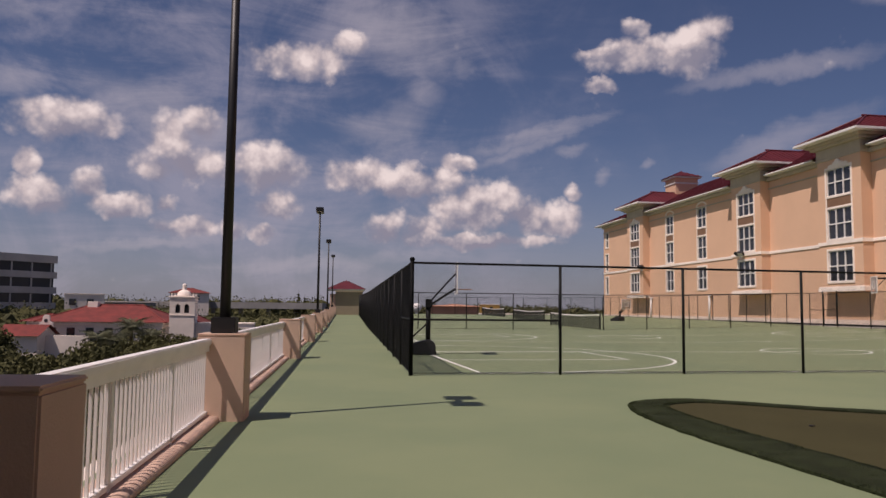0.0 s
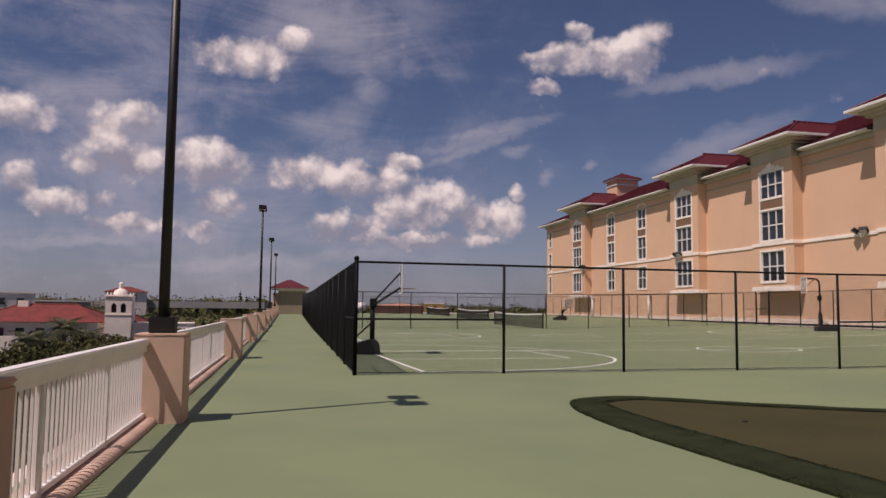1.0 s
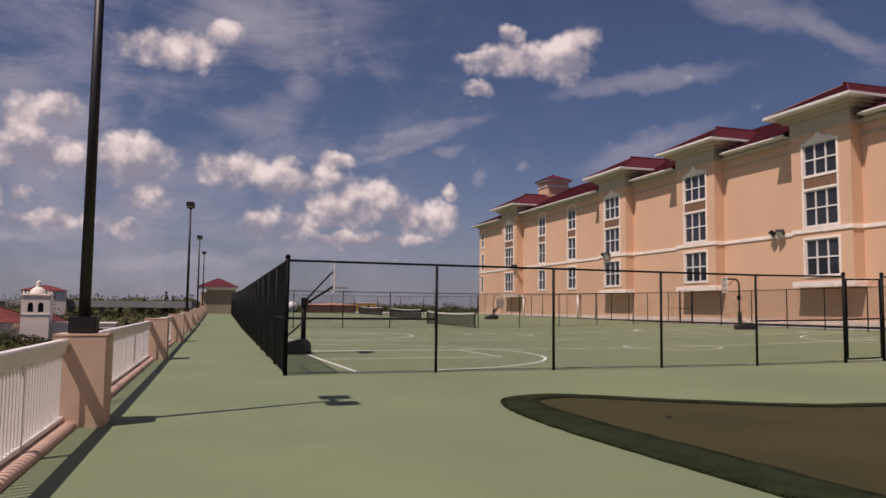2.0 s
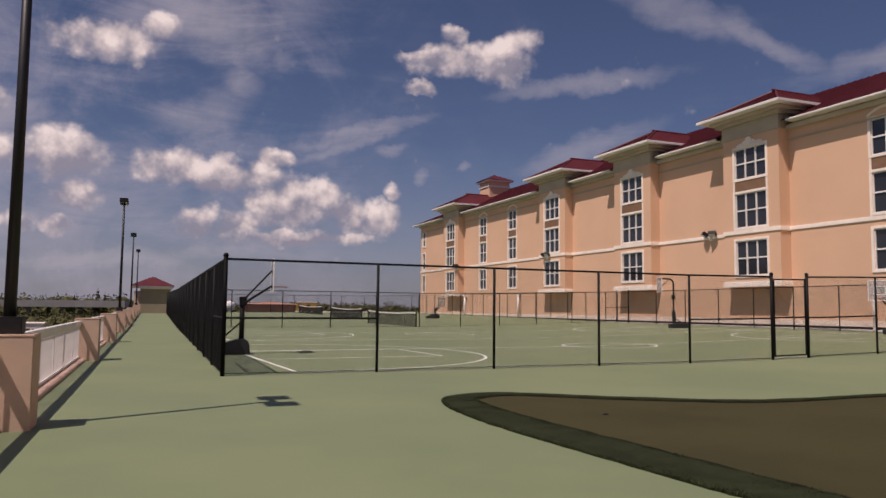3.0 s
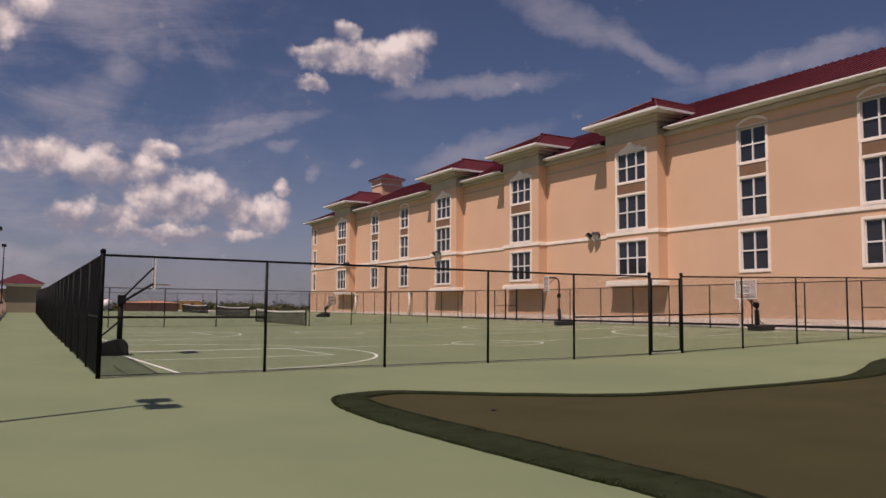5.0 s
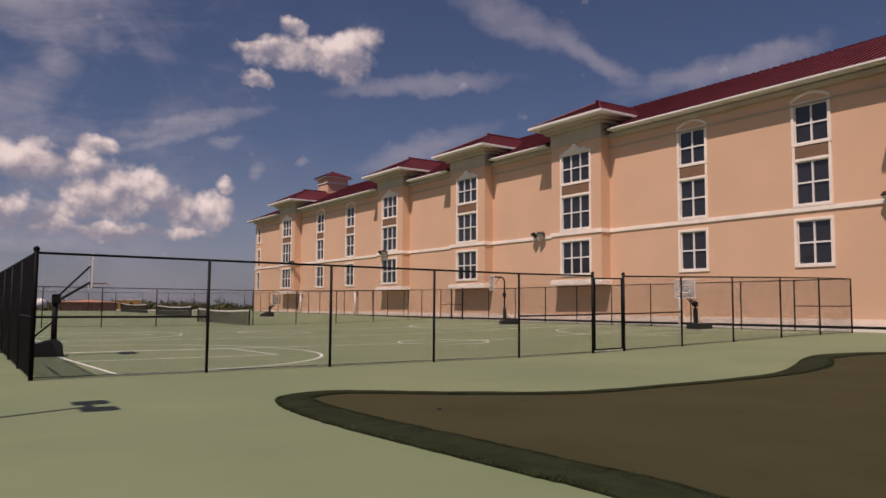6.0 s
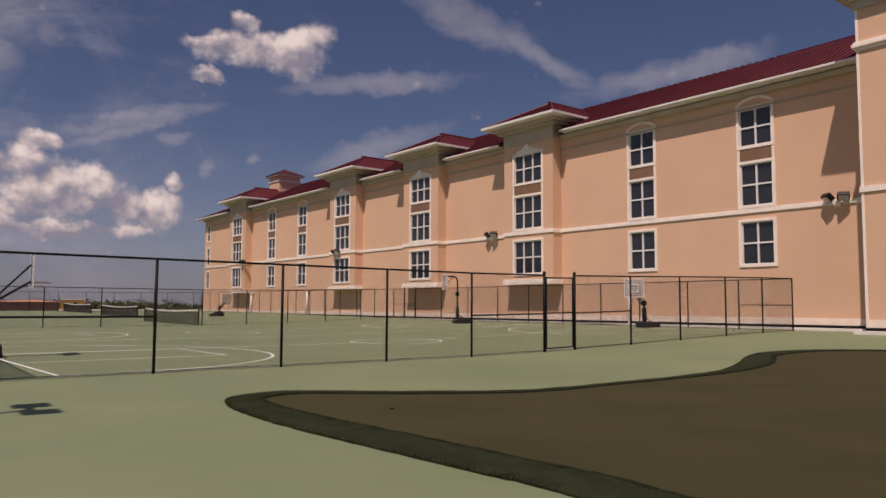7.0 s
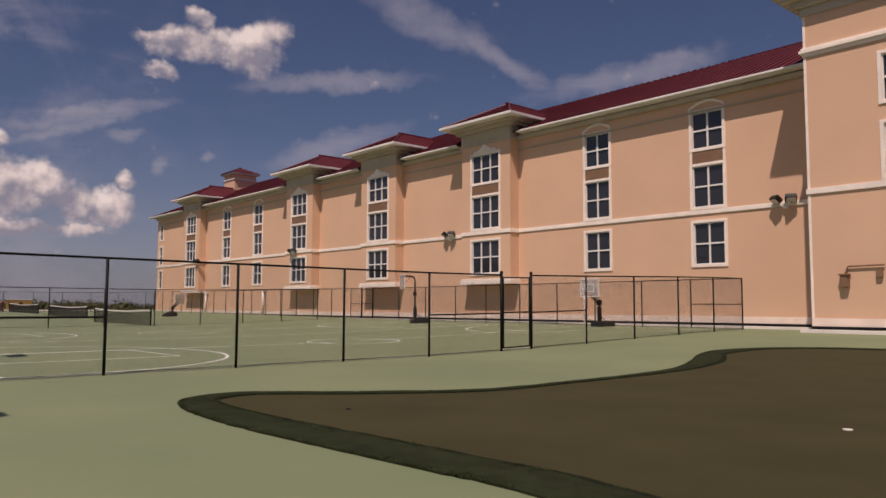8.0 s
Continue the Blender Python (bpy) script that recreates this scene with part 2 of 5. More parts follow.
def box(bm, x0, x1, y0, y1, z0, z1, bevel=0.0):
    """A box between corners; bevel rounds its edges."""
    r = bmesh.ops.create_cube(bm, size=1.0, matrix=Matrix.LocRotScale(((x0 + x1) / 2, (y0 + y1) / 2, (z0 + z1) / 2), None, (x1 - x0, y1 - y0, z1 - z0)))
    if bevel:
        edges = list({e for v in r["verts"] for e in v.link_edges})
        bmesh.ops.bevel(bm, geom=edges, offset=bevel, segments=2, affect="EDGES")
    return bm


def tube(bm, a, b, r, r2=None, n=8, caps=True):
    """A round bar from a to b."""
    a, b = Vector(a), Vector(b)
    m = Matrix.Translation((a + b) / 2) @ (b - a).to_track_quat("Z", "Y").to_matrix().to_4x4()
    bmesh.ops.create_cone(bm, cap_ends=caps, segments=n, radius1=r, radius2=r if r2 is None else r2, depth=(b - a).length, matrix=m)
    return bm


def poly(bm, pts, z0=None, z1=None):
    """A face through pts, or a prism between two heights over a plan."""
    if z0 is None:
        bm.faces.new([bm.verts.new(p) for p in pts])
        return bm
    lo = [bm.verts.new((p[0], p[1], z0)) for p in pts]
    hi = [bm.verts.new((p[0], p[1], z1)) for p in pts]
    bm.faces.new(hi)
    bm.faces.new(lo[::-1])
    for i in range(len(pts)):
        j = (i + 1) % len(pts)
        bm.faces.new((lo[i], lo[j], hi[j], hi[i]))
    return bm


def B():
    return bmesh.new()


def smoothstep(t):
    t = min(max(t, 0.0), 1.0)
    return t * t * (3 - 2 * t)


def gz(x, y):
    """Height of the deck, which falls away from the hotel for drainage."""
    t = min(max((x - 11) / 21, 0), 1)
    return 0.315 * smoothstep(t) + 0.105 * t + 0.003 * max(0, min(y, 50) - 16) + 0.011 * max(0, y - 50)


# rail frame: x along the railing, y to its outer side; hotel frame: x along the facade, -y into the house
RAIL = pose(0, 0, 0, 0, 0, 97.4)
HOTEL = pose(0, 0, 0, 0, 0, 98.5)

# ---------------------------------------------------------------- structure: deck and town ground


def sheet(name, corner, du, dv, nu, nv, mat, z, thick=0.0, parent=None):
    bm = B()
    vs = [[None] * (nv + 1) for _ in range(nu + 1)]
    for i in range(nu + 1):
        for j in range(nv + 1):
            p = Vector(corner) + Vector(du) * (i / nu) + Vector(dv) * (j / nv)
            vs[i][j] = bm.verts.new((p.x, p.y, z(p.x, p.y)))
    for i in range(nu):
        for j in range(nv):
            bm.faces.new((vs[i][j], vs[i + 1][j], vs[i + 1][j + 1], vs[i][j + 1]))
    return part(name, bm, mat, parent, smooth=True)


ru, rv = RAIL.to_3x3() @ Vector((1, 0, 0)), RAIL.to_3x3() @ Vector((0, -1, 0))
deck = sheet("floor", ru * -14 - rv * 2.05, ru * 122, rv * 44.3, 122, 44, M_DECK, gz)
tagged(deck, "green acrylic sports deck on a rooftop, slightly stained", "floor", kind="structure")
bm = B()
box(bm, -14, 108, 2.05, 2.25, -1.0, -0.02)
box(bm, -14, 108, 2.05, 2.25, -12.0, -1.0)
slab = part("deck_edge_wall", bm, M_CREAM)
slab.matrix_world = RAIL
tagged(slab, "cream rendered wall below the edge of the rooftop deck", "wall", kind="structure")
TOWN = -12.0
bm = B()
poly(bm, [(-4500, -4500, TOWN), (4500, -4500, TOWN), (4500, 4500, TOWN), (-4500, 4500, TOWN)])
tagged(part("ground", bm, M_GROUND), "flat town ground of grass and paving, reaching the horizon", "ground", kind="structure")

# ---------------------------------------------------------------- hotel
WALL, BAY = -36.0, -35.2     # facade plane, front of the bays
BASE = 0.66                               # where the facade meets the deck
Z = EYE                                   # heights below are taken from eye level
hotel = thing("hotel_building", HOTEL, "peach stucco hotel wing with cream trim and red metal roofs", "building")


def plain_wall(name, x0, x1, y_front, thick, z0, z1, holes, mat, parent, label=""):
    """An upright wall along x with rectangular holes (x0, x1, z0, z1) that go through it."""
    bm = B()
    xs = sorted({x0, x1, *[h[0] for h in holes], *[h[1] for h in holes]})
    zs = sorted({z0, z1, *[h[2] for h in holes], *[h[3] for h in holes]})

    def solid(i, j):
        if i < 0 or j < 0 or i >= len(xs) - 1 or j >= len(zs) - 1:
            return False
        cx, cz = (xs[i] + xs[i + 1]) / 2, (zs[j] + zs[j + 1]) / 2
        return not any(h[0] < cx < h[1] and h[2] < cz < h[3] for h in holes)

    y0, y1 = y_front, y_front - thick
    for i in range(len(xs) - 1):
        for j in range(len(zs) - 1):
            if not solid(i, j):
                continue
            a, b, c, d = xs[i], xs[i + 1], zs[j], zs[j + 1]
            poly(bm, [(a, y0, c), (b, y0, c), (b, y0, d), (a, y0, d)])
            poly(bm, [(a, y1, c), (a, y1, d), (b, y1, d), (b, y1, c)])
            if not solid(i - 1, j):
                poly(bm, [(a, y0, c), (a, y0, d), (a, y1, d), (a, y1, c)])
            if not solid(i + 1, j):
                poly(bm, [(b, y0, c), (b, y1, c), (b, y1, d), (b, y0, d)])
            if not solid(i, j - 1):
                poly(bm, [(a, y0, c), (a, y1, c), (b, y1, c), (b, y0, c)])
            if not solid(i, j + 1):
                poly(bm, [(a, y0, d), (b, y0, d), (b, y1, d), (a, y1, d)])
    bmesh.ops.remove_doubles(bm, verts=bm.verts, dist=0.0005)
    return part(name, bm, mat, parent, label)


# window rows: sill and head of the opening, from the ground
ROWS = [(2.30 + Z, 4.45 + Z), (5.30 + Z, 7.45 + Z), (8.40 + Z, 10.30 + Z)]
TWINS = [20.35, 27.45, 69.8, 76.95]
BAYS = [36.1, 48.25, 60.4, 84.55]
W_TWIN, W_BAY = 1.74, 2.56
BLOCK = -33.0
EAVE = 11.26 + Z
BAY_TOP, BAY_FOOT = 12.3 + Z, 1.62 + Z


def window(x, y_front, z0, z1, w, cols, parent, rows=2, arched=False):
    """A white divided window: casing, sash bars and one pane for each light."""
    out = 0.155
    bm = B()
    hw = w / 2
    for a, b, c, d in ((x - hw - out, x - hw, z0 - out, z1 + out), (x + hw, x + hw + out, z0 - out, z1 + out),
                       (x - hw, x + hw, z1, z1 + out), (x - hw, x + hw, z0 - out, z0)):
        box(bm, a, b, y_front - 0.12, y_front + 0.06, c, d, 0.015)
    if arched:
        n = 10
        rise = 0.36
        pts = []
        for i in range(n + 1):
            u = -1 + 2 * i / n
            pts.append((x + u * (hw + out), z1 + out + rise * (1 - u * u)))
        for (xa, za), (xb, zb) in zip(pts, pts[1:]):
            q = [(xa, za), (xb, zb), (xb, zb + 0.14), (xa, za + 0.14)]
            lo = [bm.verts.new((p[0], y_front - 0.05, p[1])) for p in q]
            hi = [bm.verts.new((p[0], y_front + 0.06, p[1])) for p in q]
            bm.faces.new(hi)
            for i in range(4):
                bm.faces.new((lo[i], lo[(i + 1) % 4], hi[(i + 1) % 4], hi[i]))
    win = part("window", bm, M_TRIM, parent, "cream moulded window surround")
    bm = B()
    bar = 0.042
    yb0, yb1 = y_front - 0.10, y_front - 0.02
    for i in range(cols + 1):
        xx = x - hw + w * i / cols
        t = bar if 0 < i < cols else 0.055
        box(bm, max(xx - t, x - hw), min(xx + t, x + hw), yb0, yb1, z0, z1)
    for j in range(rows + 1):
        zz = z0 + (z1 - z0) * j / rows
        box(bm, x - hw, x + hw, yb0 - 0.002, yb1 - 0.003, max(zz - bar, z0), min(zz + bar, z1))
    part("sash_frame", bm, M_WHITE, win, "white sash bars")
    for i in range(cols):
        for j in range(rows):
            bm = B()
            a, b = x - hw + w * i / cols, x - hw + w * (i + 1) / cols
            c, d = z0 + (z1 - z0) * j / rows, z0 + (z1 - z0) * (j + 1) / rows
            tilt = random.uniform(-0.004, 0.004)
            box(bm, a + 0.01, b - 0.01, y_front - 0.102 + tilt, y_front - 0.094 + tilt, c + 0.01, d - 0.01)
            part("pane", bm, M_GLASS, win, "dark reflecting glass")
    # brown sheet behind the panes, its colour stands in for the room's dimness
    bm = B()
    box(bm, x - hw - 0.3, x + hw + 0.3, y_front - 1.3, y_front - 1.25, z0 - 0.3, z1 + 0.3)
    part("room_backing", bm, M_SPANDREL, win, "brown sheet that paints the dim room behind the glass")
    return win


def spandrel(x, y_front, z0, z1, w, parent):
    bm = B()
    box(bm, x - w / 2, x + w / 2, y_front - 0.02, y_front + 0.025, z0, z1, 0.008)
    part("spandrel_panel", bm, M_SPANDREL, parent, "brown panel between two windows")
    for s in (-1, 1):
        xe = x + s * (w / 2 + 0.065)
        part("spandrel_trim", box(B(), xe - 0.065, xe + 0.065, y_front - 0.02, y_front + 0.045, z0, z1, 0.01), M_TRIM, parent)


def ornament(x, y_front, z, parent):
    """A scrolled keystone on a low crest."""
    bm = B()
    box(bm, x - 1.05, x + 1.05, y_front - 0.02, y_front + 0.07, z, z + 0.12, 0.015)
    for s in (-1, 1):
        tube(bm, (x + s * 0.36, y_front - 0.01, z + 0.15), (x + s * 0.36, y_front + 0.10, z + 0.15), 0.15, n=14)
        box(bm, x + s * 0.62 - 0.3, x + s * 0.62 + 0.3, y_front - 0.02, y_front + 0.05, z + 0.10, z + 0.19, 0.02)
    tube(bm, (x, y_front - 0.01, z + 0.25), (x, y_front + 0.13, z + 0.25), 0.25, n=18)
    box(bm, x - 0.11, x + 0.11, y_front - 0.02, y_front + 0.12, z - 0.02, z + 0.3, 0.02)
    part("crest", bm, M_TRIM, parent, "cream scrolled keystone ornament")


def standing_roof(name, faces, parent, mat=M_ROOF, seam=0.45, thick=0.05):
    """Sloping metal planes; each (eave_a, eave_b, top_b, top_a); ribs run up the slope."""
    bm = B()
    for f in faces:
        poly(bm, f)
    roof = part(name, bm, mat, parent, "red metal roof plane")
    for f in faces:
        pts = [Vector(p) for p in f]
        along = (pts[1] - pts[0])
        length = along.length
        along.normalize()
        nrm = (pts[1] - pts[0]).cross(pts[2] - pts[1]).normalized()
        if nrm.z < 0:
            nrm = -nrm
        up = nrm.cross(along)
        if up.z < 0:
            up = -up
        bm = B()
        count = int(length / seam)
        for i in range(1, count):
            s = length * i / count
            o = pts[0] + along * s
            # how far up the slope this rib goes: meet the other edges of the plane
            best = 0
            for a, b in zip(pts[1:], pts[2:] + pts[:1]):
                ax, ay = (a - pts[0]).dot(along), (a - pts[0]).dot(up)
                bx, by = (b - pts[0]).dot(along), (b - pts[0]).dot(up)
                if abs(bx - ax) > 1e-6 and min(ax, bx) <= s <= max(ax, bx):
                    best = max(best, ay + (by - ay) * (s - ax) / (bx - ax))
            if best < 0.2:
                continue
            a0 = o + nrm * 0.0
            b0 = o + up * best
            w = along * 0.022
            h = nrm * 0.06
            q = [a0 - w, a0 + w, b0 + w, b0 - w]
            lo = [bm.verts.new(p) for p in q]
            hi = [bm.verts.new(p + h) for p in q]
            bm.faces.new(hi)
            for k in range(4):
                bm.faces.new((lo[k], lo[(k + 1) % 4], hi[(k + 1) % 4], hi[k]))
        if len(bm.faces):
            part("roof_seam", bm, mat, roof)
        else:
            bm.free()
    return roof


def hotel_walls():
    holes = [(x - W_TWIN / 2, x + W_TWIN / 2, a, b) for x in TWINS for a, b in ROWS] + [(95.225, 96.175, a, b) for a, b in ROWS]
    plain_wall("wall", 11.0, 97.0, WALL, 0.35, BASE - 0.9, EAVE + 0.4, holes, M_STUCCO, hotel, "peach stucco facade wall")
    for x in TWINS:
        for k, (a, b) in enumerate(ROWS):
            window(x, WALL, a, b, W_TWIN, 2, hotel, arched=(k == 2))
        spandrel(x, WALL, ROWS[1][1] + 0.157, ROWS[2][0] - 0.157, W_TWIN, hotel)
    for k, (a, b) in enumerate(ROWS):
        window(95.7, WALL, a, b, 0.95, 1, hotel)
    # end wall, roof deck behind
    bm = B()
    box(bm, 96.65, 97.0, -60, WALL - 0.35, -12, EAVE + 0.4)
    part("end_wall", bm, M_STUCCO, hotel)
    bm = B()
    box(bm, 96.99, 97.14, -38.6, -37.2, ROWS[0][0], ROWS[0][1])
    for a, b in ROWS:
        box(bm, 96.99, 97.12, -38.4, -36.9, a - 0.1, b + 0.1, 0.02)
    part("end_window_trim", bm, M_TRIM, hotel)
    # string course and plinth on the plain stretches
    edges = [11.0] + [e for c in BAYS for e in (c - 2.3, c + 2.3)] + [97.05]
    for a, b in zip(edges[::2], edges[1::2]):
        bm = B()
        box(bm, a, b, WALL, WALL + 0.07, 4.89 + Z, 5.14 + Z, 0.03)
        part("string_course", bm, M_TRIM, hotel)
        bm = B()
        box(bm, a, b, WALL, WALL + 0.10, 10.30 + Z, 10.40 + Z, 0.02)
        box(bm, a, b, WALL, WALL + 0.28, EAVE - 0.30, EAVE - 0.02, 0.03)
        part("frieze", bm, M_CAP, hotel)
    bm = B()
    box(bm, 11, 97, WALL, WALL + 0.08, BASE - 0.9, BASE + 0.36, 0.02)
    part("plinth", bm, M_PLINTH, hotel, "pale painted plinth")
    # dark gap between plinth and kerb, painted as a solid black strip
    bm = B()
    box(bm, 11, 97, WALL + 0.08, WALL + 0.14, BASE - 0.9, BASE + 0.03, 0.01)
    part("base_gap", bm, M_BLACK, hotel, "black strip that paints the dark gap at the wall foot")
    part("kerb", box(B(), 14.3, 97, WALL + 0.14, WALL + 0.62, BASE - 0.9, BASE - 0.10, 0.02), M_KERB, hotel, "pale concrete kerb at the foot of the wall")


def bay(c):
    holes = [(c - W_BAY / 2, c + W_BAY / 2, a, b) for a, b in ROWS]
    plain_wall("bay_wall", c - 2.3, c + 2.3, BAY, 0.25, BAY_FOOT, BAY_TOP, holes, M_STUCCO, hotel, "peach stucco bay front")
    bm = B()
    for x0 in (c - 2.3, c + 2.05):
        box(bm, x0, x0 + 0.25, WALL - 0.1, BAY - 0.25, BAY_FOOT, BAY_TOP)
    box(bm, c - 2.05, c + 2.05, WALL - 0.1, BAY - 0.25, BAY_FOOT, BAY_FOOT + 0.2)
    part("bay_side", bm, M_STUCCO, hotel)
    for k, (a, b) in enumerate(ROWS):
        window(c, BAY, a, b, W_BAY, 3, hotel)
    spandrel(c, BAY, ROWS[1][1] + 0.157, ROWS[2][0] - 0.157, W_BAY, hotel)
    ornament(c, BAY, ROWS[2][1] + 0.16, hotel)
    # foot moulding, string course and head moulding run round the bay
    for z0, z1, o in ((BAY_FOOT - 0.05, BAY_FOOT + 0.20, 0.10), (BAY_FOOT + 0.201, BAY_FOOT + 0.32, 0.06), (4.89 + Z, 5.14 + Z, 0.07)):
        bm = B()
        box(bm, c - 2.3 - o, c + 2.3 + o, BAY, BAY + o, z0, z1, 0.015)
        for s in (-1, 1):
            xe = sorted((c + s * 2.3, c + s * (2.3 + o)))
            box(bm, xe[0], xe[1], WALL + 0.005, BAY, z0, z1)
        part("bay_moulding", bm, M_TRIM, hotel)
    for z0, z1, o in ((11.0 + Z, 11.2 + Z, 0.08), (11.201 + Z, 11.9 + Z, 0.05), (11.901 + Z, 12.1 + Z, 0.35), (12.101 + Z, BAY_TOP, 0.6)):
        bm = B()
        box(bm, c - 2.3 - o, c + 2.3 + o, BAY - 0.3, BAY + o, z0, z1, 0.02)
        for s in (-1, 1):
            xe = sorted((c + s * 2.302, c + s * (2.3 + o)))
            box(bm, xe[0], xe[1], -39.0, BAY - 0.3, z0, z1)
        part("bay_cornice", bm, M_CAP, hotel, "stone-coloured stepped cornice")
    # hipped roof of the bay
    e, f, zt, zr = 3.35, BAY + 1.05, BAY_TOP + 0.16, BAY_TOP + 1.85
    yr = f - 3.35
    back = -41.0
    standing_roof("bay_roof", [
        [(c - e, f, zt), (c + e, f, zt), (c, yr, zr)],
        [(c + e, f, zt), (c + e, back, zt), (c, back, zr), (c, yr, zr)],
        [(c - e, back, zt), (c - e, f, zt), (c, yr, zr), (c, back, zr)]], hotel)
    bm = B()
    box(bm, c - e, c + e, f - 0.02, f + 0.12, zt - 0.16, zt + 0.02, 0.02)
    for s in (-1, 1):
        xe = sorted((c + s * e, c + s * (e + 0.12)))
        box(bm, xe[0], xe[1], back, f + 0.12, zt - 0.16, zt + 0.02, 0.02)
    box(bm, c - e, c + e, -39.0, f - 0.02, zt - 0.155, zt - 0.12)
    part("bay_gutter", bm, M_FASCIA, hotel, "white gutter and soffit")
    bm = B()
    tube(bm, (c, yr + 0.3, zr + 0.03), (c, back, zr + 0.03), 0.09, n=8)
    for s in (-1, 1):
        tube(bm, (c + s * e, f, zt + 0.03), (c, yr, zr + 0.03), 0.07, n=8)
    part("ridge_cap", bm, M_ROOF, hotel)


def hotel_roof():
    f, back, zr = WALL + 0.76, -44.0, 15.45 + Z
    zt = EAVE + 0.14
    standing_roof("main_roof", [
        [(9.0, f, zt), (98.2, f, zt), (90.2, back, zr), (9.0, back, zr)],
        [(98.2, f, zt), (98.2, 2 * back - f, zt), (90.2, back, zr)],
        [(98.2, 2 * back - f, zt), (9.0, 2 * back - f, zt), (9.0, back, zr), (90.2, back, zr)]], hotel, seam=0.5)
    standing_roof("upper_roof", [[(9.0, back, zr), (24.3, back, zr), (20.4, -47.0, 16.55 + Z), (9.0, -47.0, 16.55 + Z)]], hotel, seam=0.5)
    edges = [13.5] + [e for c in BAYS for e in (c - 2.9, c + 2.9)] + [98.3]
    for a, b in zip(edges[::2], edges[1::2]):
        bm = B()
        box(bm, a, b, f - 0.02, f + 0.12, zt - 0.10, zt + 0.02, 0.02)
        box(bm, a, b, WALL, f - 0.02, zt - 0.115, zt - 0.09)
        part("gutter", bm, M_FASCIA, hotel, "white gutter and soffit")
    # square stair lantern behind the roof
    cx, cy = 85.6, -41.6
    bm = B()
    box(bm, cx - 1.4, cx + 1.4, cy - 1.4, cy + 1.4, 12.6 + Z, 15.95 + Z, 0.03)
    part("lantern_wall", bm, M_STUCCO, hotel)
    bm = B()
    box(bm, cx - 1.5, cx + 1.5, cy - 1.5, cy + 1.5, 15.25 + Z, 15.42 + Z, 0.03)
    box(bm, cx - 1.75, cx + 1.75, cy - 1.75, cy + 1.75, 15.95 + Z, 16.13 + Z, 0.03)
    part("lantern_trim", bm, M_FASCIA, hotel)
    e, zt, zr = 1.85, 16.13 + Z, 16.98 + Z
    q = [(cx - e, cy - e, zt), (cx + e, cy - e, zt), (cx + e, cy + e, zt), (cx - e, cy + e, zt)]
    standing_roof("lantern_roof", [[q[i], q[(i + 1) % 4], (cx, cy, zr)] for i in range(4)], hotel)


def hotel_block():
    """The taller block that stands forward at the near end."""
    e = 14.0
    holes = [(9.2, 10.94, a, b) for a, b in ROWS[1:]]
    plain_wall("block_wall", -40.0, e, BLOCK, 0.35, BASE - 0.9, 16.5 + Z, holes, M_STUCCO, hotel, "peach stucco wall of the forward block")
    bm = B()
    box(bm, e - 0.35, e, -60, BLOCK - 0.35, BASE - 0.9, 16.5 + Z)
    part("block_side", bm, M_STUCCO, hotel)
    for a, b in ROWS[1:]:
        window(10.07, BLOCK, a, b, W_TWIN, 2, hotel)
    bm = B()
    for z0, z1, o in ((4.89 + Z, 5.14 + Z, 0.07), (11.05 + Z, 11.2 + Z, 0.16), (11.201 + Z, 11.3 + Z, 0.10), (10.9 + Z, 11.049 + Z, 0.06)):
        box(bm, -40, e + o, BLOCK, BLOCK + o, z0, z1, 0.015)
        box(bm, e, e + o, WALL + 0.3, BLOCK - 0.001, z0, z1)
    part("block_moulding", bm, M_TRIM, hotel)
    bm = B()
    for z0, z1, o in ((12.7 + Z, 13.1 + Z, 0.12), (13.101 + Z, 13.4 + Z, 0.4), (13.401 + Z, 13.75 + Z, 0.8), (13.751 + Z, 14.0 + Z, 1.2)):
        box(bm, -40, e + o, BLOCK, BLOCK + o * 0.65, z0, z1, 0.03)
        box(bm, e, e + o, -42, BLOCK - 0.001, z0, z1)
    part("block_cornice", bm, M_CAP, hotel, "stone-coloured stepped cornice")
    bm = B()
    box(bm, -40, e, BLOCK, BLOCK + 0.08, BASE - 0.9, BASE + 0.36, 0.02)
    part("block_plinth", bm, M_PLINTH, hotel)
    # the same gap below the block, its darkness put in as black colour
    part("base_gap", box(B(), -40, e, BLOCK + 0.08, BLOCK + 0.14, BASE - 0.9, BASE + 0.02, 0.01), M_BLACK, hotel, "black strip that paints the dark gap at the wall foot")
    part("kerb", box(B(), -40, e + 0.28, BLOCK + 0.14, BLOCK + 0.62, BASE - 0.9, BASE - 0.11, 0.02), M_KERB, hotel, "pale concrete kerb at the foot of the wall")
    part("corner_bead", box(B(), e - 0.09, e + 0.02, BLOCK - 0.1, BLOCK + 0.02, BASE + 0.36, 12.7 + Z, 0.01), M_TRIM, hotel, "pale corner bead")


hotel_walls()
for c in BAYS:
    bay(c)
hotel_roof()
hotel_block()

# ---------------------------------------------------------------- railing and piers along the deck edge
PIERS = [3.57, 9.93, 21.4, 31.4, 41.8, 52.4, 63.0, 73.6, 84.2, 94.5]


def pier(s):
    z = gz(*(RAIL @ Vector((s, 1.45, 0))).xy)
    p = thing("railing_pier", RAIL @ pose(s, 1.51, z), "tan stucco pier with a flat cap along the railing", "pier", "railing piers")
    part("shaft", box(B(), -0.28, 0.28, -0.29, 0.29, -0.05, 1.04, 0.012), M_PIER, p)
    part("cap", box(B(), -0.284, 0.284, -0.294, 0.294, 1.041, 1.07, 0.010), M_PIER, p)
    return p


